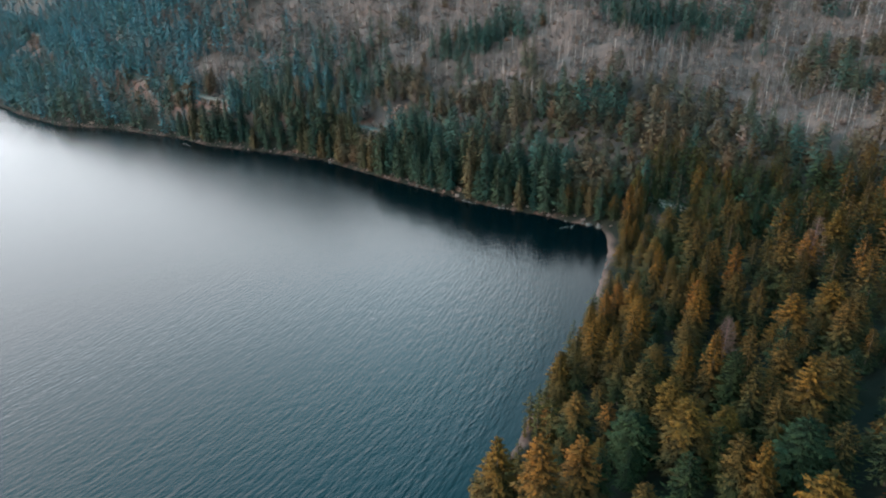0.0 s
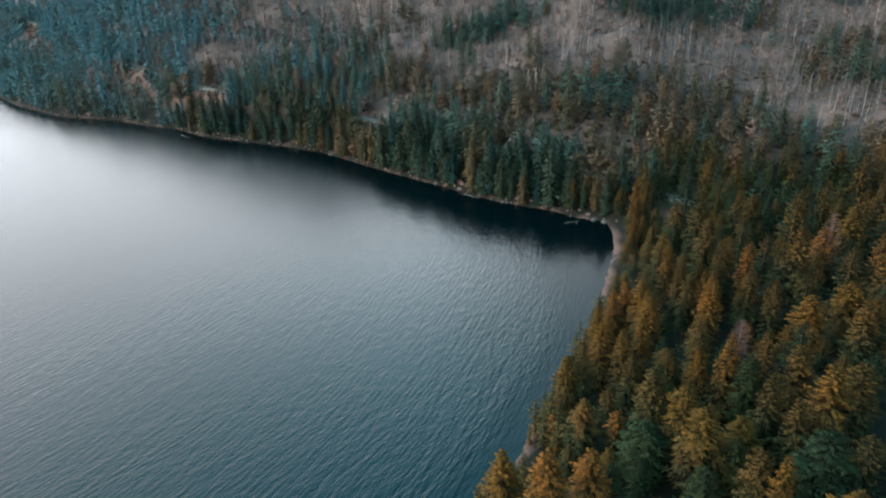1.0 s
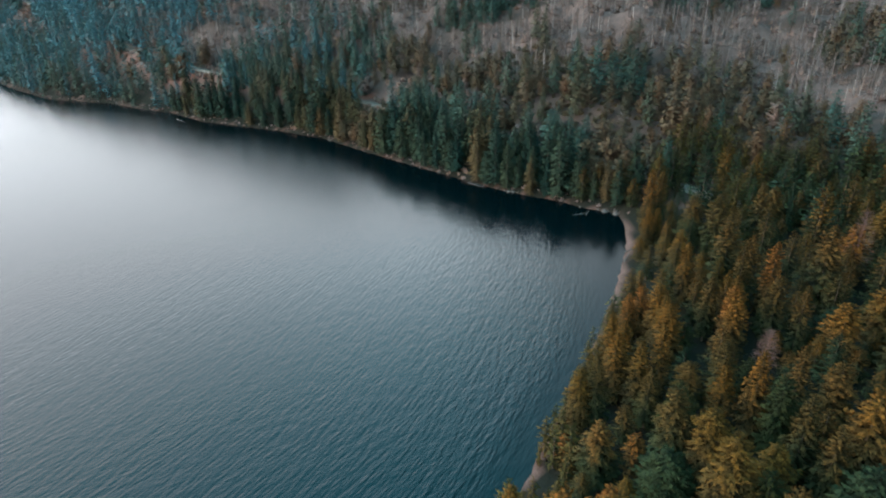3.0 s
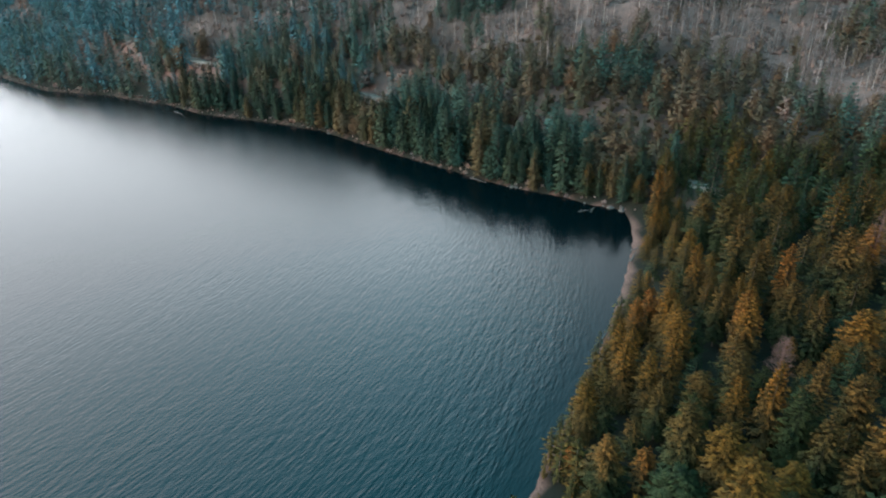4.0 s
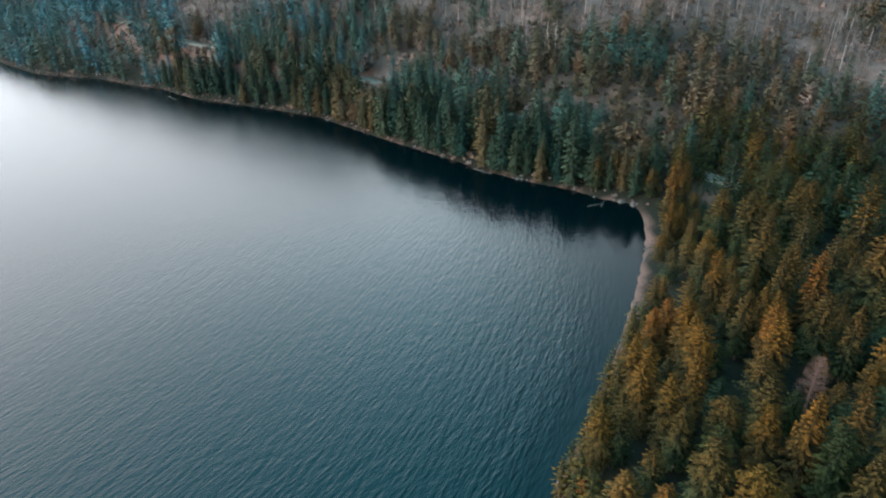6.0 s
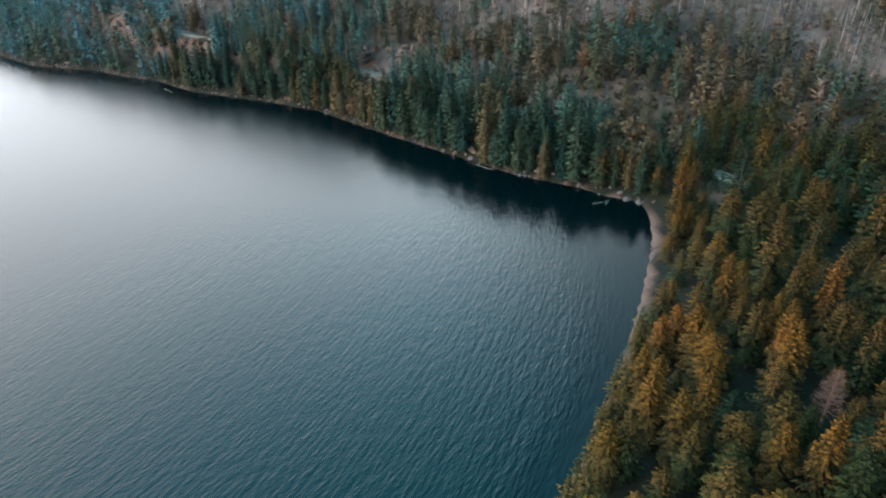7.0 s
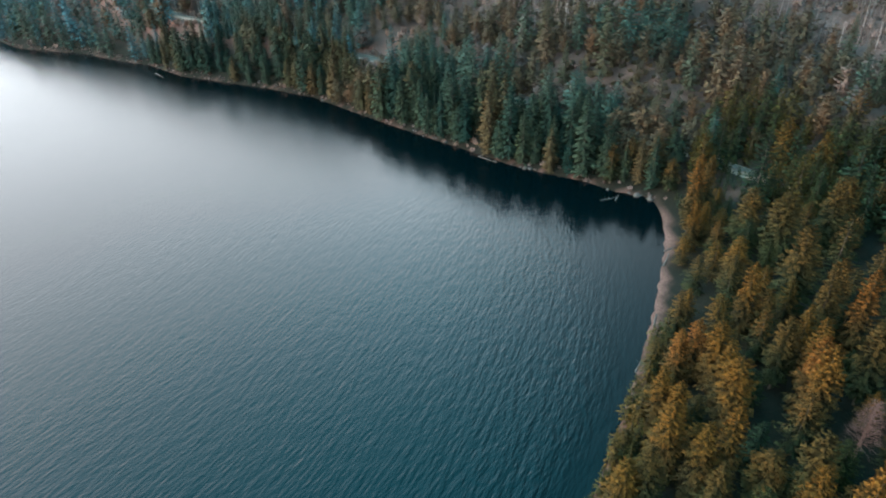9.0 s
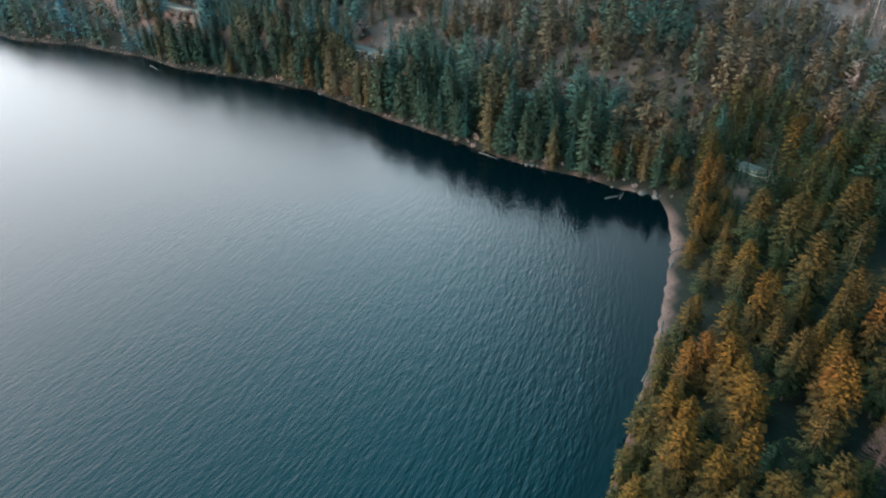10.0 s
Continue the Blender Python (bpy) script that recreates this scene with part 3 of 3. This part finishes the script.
mid_kinds = [kind_of(crown_shape(20 + k, 22, (4.9, 4.4, 5.2, 4.0)[k], 130, 8, 0.06, (0.4, 0.15, 0.65, 0.2)[k], 0.92), trunk_shape(rng, 21, 0.35, 4)) for k in range(4)]
far_kinds = [kind_of(crown_shape(40 + k, 22, (4.8, 4.3, 5.2, 3.9)[k], 48, 4, 0.05, (0.3, 0.1, 0.6, 0.2)[k], 1.55), trunk_shape(rng, 21, 0.35, 3)) for k in range(4)]
edge = scattered(rng, (-10, 60, 60, 152), 2.4, lambda p: (lambda d: (d > 0.9) & (d < 7.0))(inland(p)) & (np.hypot(p[:, 0] - 15, p[:, 1] - 94) > 4.5), 16000)
for x, y in edge:
    woods_near.append((x, y, height(x, y) - 0.2, rng.uniform(0.2, 0.5), rng.uniform(0, 6.28), 4 + rng.randint(4), rng.uniform(0.45, 0.9)))


def below_road(p):
    off, road_z = near_line(p, ROAD)
    x, y = p.T
    return (off > 4.4) & (off < 14) & (x > 40) & (x < 150) & (y - 0.6 * x < 190) & (land(p)[1] > 5) & (np.hypot(x - 87, y - 214) > 10) & (np.hypot(x - 66, y - 199) > 7)


shrubs = scattered(rng, (60, 190, 100, 232), 2.3, lambda p: (np.hypot((p[:, 0] - 80) / 14, (p[:, 1] - 208) / 16) < 1) & (inland(p) > 5) & (near_line(p, ROAD)[0] > 4.2), 4000)
for x, y in shrubs:
    woods_near.append((x, y, height(x, y) - 0.2, rng.uniform(0.1, 0.24), rng.uniform(0, 6.28), 6, rng.uniform(0.0, 0.45)))
roadside = scattered(rng, (40, 150, 150, 260), 3.6, below_road, 9000)
for x, y in roadside:
    woods_near.append((x, y, height(x, y) - 0.2, rng.uniform(0.5, 0.9), rng.uniform(0, 6.28), rng.randint(4), rng.uniform(0.0, 0.7)))
joined("bank_woods", woods_near, mid_kinds + far_kinds, [mat_pine_stuff, mat_bark], "dense olive conifer woods behind the lake's bank")


# ---- the far slope ----
def seen_slope(p, border=246):
    z, d = land(p)
    off, _ = near_line(p, ROAD)
    x, y = p.T
    return (d > 1.3) & (d < 300) & (off > 4.8) & (y + 0.25 * x >= border) & (x > -0.95 * y - 20) & (x < 0.85 * y + 30)


slope = scattered(rng, (-640, 200, 330, 900), 5.6, seen_slope, 110000)
screen = scattered(rng, (-560, 240, 80, 840), 3.8, lambda p: seen_slope(p) & (near_line(p, ROAD)[0] < 12) & (land(p)[0] < near_line(p, ROAD)[1] + 0.3), 60000)
lakeside = scattered(rng, (-90, 215, 64, 350), 4.6, lambda p: (lambda d: (d > 1.5) & (d < 15))(inland(p)) & (near_line(p, ROAD)[0] > 4.8) & (p[:, 1] > 223), 30000)
ridge = scattered(rng, (-1500, 700, -250, 1700), 13, lambda p: (inland(p) > 2) & (inland(p) < 420) & (p[:, 0] > -0.95 * p[:, 1] - 20) & ((p[:, 1] > 900) | (p[:, 0] < -640) | (inland(p) > 300)), 40000)
slope = np.concatenate([slope, screen, lakeside, ridge])
s_z, s_d = land(slope)
s_burnt = burnt_share(slope, s_d)
s_off, s_roadz = near_line(slope, ROAD)
s_stand = rolling(slope - 150, 16, 45)
pick = rng.rand(len(slope))
gap_windows = [(-30, 355, 11), (-150, 437, 12), (-176, 440, 10), (-36, 335, 13), (21, 275, 5), (25, 268, 4), (-153, 410, 12), (-228, 473, 11), (-452, 722, 14), (-442, 703, 13), (-436, 690, 10), (88, 213, 8)]
FIR_SHAPES = [(61, 22, 4.0, 125, 10, 0.05, 0.25), (62, 22, 4.4, 125, 10, 0.06, 0.4), (63, 22, 3.3, 120, 10, 0.04, 0.15), (64, 22, 4.8, 125, 10, 0.06, 0.6)]
firs = tree_kind("fir", "slender dark green fir at the far shore", FIR_SHAPES, mat_fir, "firs along the far shore", 1.15, 1.0)
rusty_firs = tree_kind("fir", "rust tinged olive fir at the far shore", FIR_SHAPES, mat_fir_rust, "firs along the far shore", 1.15, 1.0)
# Stands of russet broadleaf trees and of larger dark firs: middle and reach.
RUSSET_STANDS = [(70, 240, 20, 12), (109, 224, 24, 14), (8, 326, 24, 12), (-30, 374, 9, 9), (66, 267, 16, 8), (86, 258, 13, 9), (-175, 436, 16, 14),
                 (-42, 318, 16, 7), (115, 262, 16, 12), (-222, 462, 14, 12), (20, 345, 30, 8)]
DARK_STANDS = [(0, 296, 13, 12), (44, 250, 22, 11), (-46, 398, 13, 22), (30, 392, 40, 18), (-80, 432, 18, 22), (-118, 420, 16, 14), (75, 286, 16, 11), (145, 392, 50, 20)]


def in_stand(x, y, stands):
    return max(1 - float(smooth(math.hypot((x - cx) / rx, (y - cy) / ry), 0.8, 1.2)) for cx, cy, rx, ry in stands)


russet_spots = []
mid_spots, far_spots, snag_spots, brush_spots, bare_spots = [], [], [], [], []
s_bare = rolling(slope + 77, 22, 60)
fir_things = []
for n, (x, y) in enumerate(slope):
    d, b, z = s_d[n], s_burnt[n], s_z[n]
    blocks = any(math.hypot(x - wx, y - wy) < wr for wx, wy, wr in gap_windows)
    tall = rng.uniform(11, 25)
    # haze tint in the needles' colour, stronger to the west and uphill
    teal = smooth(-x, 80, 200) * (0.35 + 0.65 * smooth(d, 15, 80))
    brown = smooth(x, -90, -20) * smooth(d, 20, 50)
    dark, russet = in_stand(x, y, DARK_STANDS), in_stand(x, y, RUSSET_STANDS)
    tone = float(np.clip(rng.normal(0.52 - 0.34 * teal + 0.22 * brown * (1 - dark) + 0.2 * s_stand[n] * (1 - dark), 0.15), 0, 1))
    if x > -25:
        tone = max(tone, 0.5)
    if dark > 0.5:
        tone = min(max(tone, 0.3), 0.55)
    if pick[n] < b * 0.97:
        for k in range(2):
            bx, by = x + rng.uniform(-3, 3), y + rng.uniform(-3, 3)
            bare_spots.append((bx, by, z - 0.3 + 0.4 * (by - y), rng.uniform(0.5, 1.05), rng.uniform(0, 6.28), 3 + rng.randint(2), rng.rand()))
        snag_spots.append((x, y, z, rng.uniform(0.5, 1.0), rng.uniform(0, 6.28), rng.randint(4), rng.rand()))
        for _ in range(4):
            bx, by = x + rng.uniform(-3, 3), y + rng.uniform(-3, 3)
            bz = z - 0.15 + 0.45 * (by - y)
            if _ < 2:
                snag_spots.append((bx, by, bz, rng.uniform(0.35, 0.85), rng.uniform(0, 6.28), rng.randint(4), rng.rand()))
            brush_spots.append((bx + 1.5, by, bz, rng.uniform(0.6, 1.5), rng.uniform(0, 6.28), rng.randint(3), 0.8 * rng.rand()))
        continue
    if not blocks and rng.rand() < max(0.75 * russet, 0.42 * brown * (1 - dark)):
        russet_spots.append((x, y, z - 0.2, rng.uniform(0.6, 1.05), rng.uniform(0, 6.28), rng.randint(3), rng.rand()))
        continue
    if not blocks and d > 12 and dark < 0.5 and rng.rand() < (0.16 + 0.3 * brown) * (0.5 + 1.3 * max(0.0, s_bare[n])):
        bare_spots.append((x, y, z - 0.2, rng.uniform(0.55, 1.0), rng.uniform(0, 6.28), rng.randint(3), rng.rand()))
        continue
    if blocks or rng.rand() < 0.06:
        for k in range(3):
            bx, by = x + rng.uniform(-2, 2) * (k > 0), y + rng.uniform(-2, 2) * (k > 0)
            brush_spots.append((bx, by, height(bx, by) - 0.1, rng.uniform(0.7, 1.6), rng.uniform(0, 6.28), rng.randint(3), rng.uniform(0.4, 1.0)))
        continue
    dist = math.hypot(x, y - 30)
    if z > 88 and rng.rand() < 0.55:
        continue                                    # the woods thin out towards the top of the hill
    if d < 17 and dist < 420 and len(fir_things) < 290:
        fir_things.append((x, y, z, tall))
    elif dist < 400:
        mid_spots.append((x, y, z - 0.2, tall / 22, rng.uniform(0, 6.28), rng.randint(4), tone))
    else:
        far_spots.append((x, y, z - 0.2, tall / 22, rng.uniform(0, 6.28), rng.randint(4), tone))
for x, y, z, tall in fir_things:
    rusty = rng.rand() < (0.85 if -62 < x < -26 or 9 < x < 21 else (0.1 if x > -26 else 0.4))
    foot, h = (rusty_firs if rusty else firs)[rng.randint(4)]
    t = copy_thing(foot, Matrix.Translation((x, y, z - 0.1)) @ Matrix.Rotation(rng.uniform(0, 6.28), 4, "Z"))
    s = tall / h
    wide = s ** 0.6 * rng.uniform(0.85, 1.2)
    t.scale = (wide, wide, s)
for foot, _ in firs + rusty_firs:
    for o in (*foot.children_recursive, foot):
        bpy.data.objects.remove(o)
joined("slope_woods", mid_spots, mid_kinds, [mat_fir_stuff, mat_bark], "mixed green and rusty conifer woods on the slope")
joined("distant_woods", far_spots, far_kinds, [mat_fir_stuff, mat_bark], "fir woods on the distant hillside, tinted blue green by painted haze")


thin_kinds = [kind_of(crown_shape(98 + k, 13, (1.5, 1.9)[k], 20, 3, 0.15, 0.5, 1.2, -0.9), trunk_shape(rng, 12.5, 0.17, 3)) for k in range(2)]
bare_kinds = [kind_of(crown_shape(90 + k, 14, (3.2, 3.8, 2.8)[k], 44, 4, 0.25, 0.9, 1.45, -0.5), trunk_shape(rng, 12, 0.22, 4)) for k in range(3)]
joined("russet_trees", russet_spots, [kind_of(crown_shape(95 + k, 15, (4.2, 4.8, 3.6)[k], 90, 6, 0.18, 0.85, 1.1, -0.2), trunk_shape(rng, 13, 0.22, 4)) for k in range(3)],
       [mat_russet, mat_bark], "rounded russet autumn trees on the slope")
joined("bare_trees", bare_spots, bare_kinds + [(v, f, t, np.where(m == 0, 2, 1)) for v, f, t, m in thin_kinds], [mat_twigs, mat_bark, mat_grey_twigs], "leafless mauve brown broadleaf trees on the slope")


def snag_shape(seed):
    """A dead trunk with a few bare branch stubs."""
    r = np.random.RandomState(seed)
    v, f = trunk_shape(r, 15, 0.25, 3, lean=r.uniform(-0.04, 0.04))
    V, F, at = [v], [f], len(v)
    for _ in range(5):
        z, a, ln = r.uniform(4, 14), r.uniform(0, 6.28), r.uniform(0.6, 1.8)
        w, dx, dy = 0.06, math.cos(a), math.sin(a)
        V.append(np.array([(-dy * w, dx * w, z), (dy * w, -dx * w, z), (dx * ln + dy * w * 0.3, dy * ln, z - 0.2 * ln + 0.05), (dx * ln, dy * ln, z - 0.2 * ln + 0.12)]))
        F.append(np.array([(0, 1, 2, 3)]) + at)
        at += 4
    v, f = np.concatenate(V), np.concatenate(F)
    return v, f, np.zeros(len(v)), np.zeros(len(f), int)


def brush_shape(seed):
    """A low leafless thicket of twigs."""
    r = np.random.RandomState(seed)
    n = 24
    a, e = r.uniform(0, 6.28, n), r.uniform(0.25, 1.5, n)
    ln = r.uniform(0.9, 2.1, n)
    way = np.stack([np.cos(a) * np.cos(e), np.sin(a) * np.cos(e), np.sin(e)], 1)
    side = np.stack([-np.sin(a), np.cos(a), np.zeros(n)], 1) * 0.34
    base = np.column_stack([r.uniform(-0.8, 0.8, (n, 2)), np.zeros(n)])
    up = np.cross(way, side)
    v = np.stack([base + side, base + way * ln[:, None] + up, base - side], 1)
    return v.reshape(-1, 3), np.arange(3 * n).reshape(n, 3), np.zeros(3 * n), np.zeros(n, int)


joined("dead_trees", snag_spots, [snag_shape(70 + k) for k in range(4)], [mat_snag], "grey burnt standing dead trunks on the slope", "dead trees")
shore_brush = scattered(rng, (-420, 200, 70, 580), 2.6, lambda p: (lambda d: (d > 0.4) & (d < 4.0) & (p[:, 1] + 0.25 * p[:, 0] > 234))(inland(p)), 40000)
for x, y in shore_brush:
    brush_spots.append((x, y, height(x, y) - 0.1, rng.uniform(0.4, 0.95), rng.uniform(0, 6.28), rng.randint(3), float(np.clip(rng.normal(0.35 + 0.5 * (-5 < x < 18), 0.2), 0, 1))))
cover = scattered(rng, (-70, 225, 190, 345), 3.2, lambda p: seen_slope(p, 236) & (inland(p) > 7) & (inland(p) < 85) & (near_line(p, ROAD)[0] > 5.5), 30000)
joined("undergrowth", [(x, y, height(x, y) - 0.2, rng.uniform(0.8, 2.0), rng.uniform(0, 6.28), rng.randint(3), 0.65 * rng.rand()) for x, y in cover],
       [brush_shape(84 + k) for k in range(3)], [mat_russet], "dense olive brown undergrowth below the slope's trees", "undergrowth")
joined("brush", brush_spots, [brush_shape(80 + k) for k in range(3)], [mat_brush], "low leafless reddish brown brush", "brush")


# ---- single things ----
def dead_tree(x, y, tall, seed):
    """A bare tree: trunk and many thin twigs."""
    r = np.random.RandomState(seed)
    g = height(x, y)
    foot = new("dead_tree")
    foot.location = (x, y, g)
    tv, tf = trunk_shape(r, tall, 0.26, 8)
    trunk = new("trunk", mesh_of("trunk", tv, tf, [mat_pink_wood], flat=False))
    V, F, at = [], [], 0
    for k in range(150):
        z = tall * (0.25 + 0.74 * (k + r.rand()) / 150)
        a, e = k * 2.4 + r.uniform(-0.4, 0.4), r.uniform(-0.1, 0.7)
        ln = (tall - z) * 0.3 + r.uniform(0.6, 1.6)
        end = np.array((math.cos(a) * math.cos(e), math.sin(a) * math.cos(e), math.sin(e))) * ln
        start, side, up = np.array((0, 0, z)), np.array((-math.sin(a), math.cos(a), 0)) * 0.05, np.array((0, 0, 0.06))
        for p, q, w in ((start, start + end, 1.0), (start + end * 0.5, start + end * 0.8 + side * 14, 0.7), (start + end * 0.6, start + end * 0.95 - side * 14 + up * 4, 0.7)):
            V.append(np.array((p + side * w, p - side * w, p + up * w, q)))
            F.append(np.array(((0, 1, 3), (1, 2, 3), (2, 0, 3))) + at)
            at += 4
    twigs = new("branchwork", mesh_of("branchwork", np.concatenate(V), np.concatenate(F), [mat_pink_wood]))
    trunk.parent = twigs.parent = foot
    return tagged(foot, "bare pinkish grey dead tree among living conifers", "dead tree")


def log(x, y, length, thick, turn, seed, floating=False):
    """A stripped log with a knotty bend and a few broken stubs."""
    r = np.random.RandomState(seed)
    V, F, sides, rows = [], [], 8, 7
    for k in range(rows):
        u = k / (rows - 1)
        rad = 0.7 * thick * (1.15 - 0.65 * u) * r.uniform(0.92, 1.08)
        for m in range(sides):
            a = 2 * math.pi * m / sides
            V.append(((u - 0.5) * length, 0.12 * thick * math.sin(4 * u + seed) * 3 + rad * math.cos(a), rad * math.sin(a)))
    for k in range(rows - 1):
        for m in range(sides):
            F.append((k * sides + m, k * sides + (m + 1) % sides, (k + 1) * sides + (m + 1) % sides, (k + 1) * sides + m))
    for base in (0, (rows - 1) * sides):
        F.append((base, base + 1, base + 2, base + 3))
        F.append((base, base + 3, base + 4, base + 7))
        F.append((base + 4, base + 5, base + 6, base + 7))
    for _ in range(5):
        u, a, ln = r.uniform(-0.35, 0.45) * length, r.uniform(0.2, 2.9), r.uniform(0.3, 0.9)
        b = len(V)
        dy, dz, w = math.cos(a), math.sin(a), thick * 0.22
        V += [(u - w, 0, 0), (u + w, 0, 0), (u + w * 0.5 + 0.2, dy * (thick + ln), dz * (thick + ln)), (u - w * 0.5 + 0.2, dy * (thick + ln), dz * (thick + ln))]
        F.append((b, b + 1, b + 2, b + 3))
    z = 0.0 if floating else height(x, y) + thick * 0.6
    ob = new("log", mesh_of("log", V, F, [mat_drift], flat=True))
    ob.matrix_world = pose(x, y, max(z, 0.0), 0, 0, turn)
    where = "afloat near the wooded shore" if floating else "lying on the gravel shore"
    return tagged(ob, "bleached fallen log " + where, "log", "driftwood logs")


def barrier_mesh(length):
    """One concrete block of a roadside barrier: a broad foot, sloping sides, a narrow chamfered top."""
    outline = [(-0.3, 0.0), (-0.3, 0.12), (-0.15, 0.36), (-0.1, 0.84), (-0.06, 0.9), (0.06, 0.9), (0.1, 0.84), (0.15, 0.36), (0.3, 0.12), (0.3, 0.0)]
    k = len(outline)
    v = [(u * length, y, z) for u in (-0.5, 0.5) for y, z in outline]
    bm = bmesh.new()
    vs = [bm.verts.new(c) for c in v]
    for i in range(k):
        bm.faces.new((vs[i], vs[(i + 1) % k], vs[k + (i + 1) % k], vs[k + i]))
    bm.faces.new(vs[:k][::-1])
    bm.faces.new(vs[k:])
    bmesh.ops.recalc_face_normals(bm, faces=bm.faces)
    me = bpy.data.meshes.new("road_barrier")
    bm.to_mesh(me)
    bm.free()
    me.materials.append(mat_concrete)
    return me


block = barrier_mesh(3.8)
for (mx, my, mz), (sx, sy) in zip(r_mid, r_side):
    if -185 < mx < 112:
        ob = new("road_barrier", block)
        ob.matrix_world = pose(mx + sx * 2.35, my + sy * 2.35, mz + 0.34, 0, 0, math.degrees(math.atan2(-sx, sy)))
        tagged(ob, "pale weathered concrete barrier block along the road's edge", "barrier", "barrier blocks along the road")

dead_tree(62.5, 114.5, 12, 3)
dead_tree(101, 150, 20, 4)
for n, (x, y, length, thick, turn, floating) in enumerate([
        (-163, 382, 13, 0.35, -48, True), (48.8, 220.8, 6, 0.22, 20, True), (51.5, 221.5, 5, 0.2, 65, True), (12, 254.6, 9, 0.25, -42, True),
        (55.6, 184.2, 7, 0.24, 62, False), (58.2, 189.5, 5, 0.2, 30, False), (32.2, 130.5, 4.5, 0.22, 65, False), (45.2, 158.4, 5, 0.2, 66, False),
        (-66, 334.6, 8, 0.22, -44, True), (37.5, 143.4, 4, 0.18, 60, False)]):
    log(x, y, length, thick, turn, 30 + n, floating)


def rock(x, y, size, seed):
    """A rough boulder, half sunk."""
    r = np.random.RandomState(seed)
    bm = bmesh.new()
    bmesh.ops.create_icosphere(bm, subdivisions=2, radius=1.0)
    k = r.uniform(-2, 2, (4, 3))
    for v in bm.verts:
        c = v.co.copy()
        push = 1 + 0.16 * sum(math.sin(float(a[0]) * c.x * 2 + float(a[1]) * c.y * 2 + float(a[2]) * c.z * 2) for a in k) / 2
        v.co = Vector((c.x * push * 1.3, c.y * push, c.z * push * 0.7)) * size
    me = bpy.data.meshes.new("rock")
    bm.to_mesh(me)
    bm.free()
    me.materials.append(mat_rock)
    ob = new("rock", me)
    ob.matrix_world = pose(x, y, max(height(x, y), 0.0) + 0.1 * size, 0, 0, r.uniform(0, 360))
    return tagged(ob, "pale grey boulder at the water's edge", "rock", "boulders along the far shore")


mat_rock = bark("lichen_grey_rock", (0.035, 0.032, 0.03), (0.1, 0.09, 0.084))
for n in range(26):
    k = rng.randint(8, 22)
    a, b = SHORE[k], SHORE[k + 1]
    u, out = rng.rand(), rng.uniform(-0.6, 0.9)
    way = (b - a) / np.hypot(*(b - a))
    spot = a + (b - a) * u + np.array((-way[1], way[0])) * out
    rock(spot[0], spot[1], 0.3 + 0.8 * rng.rand() ** 2, 200 + n)
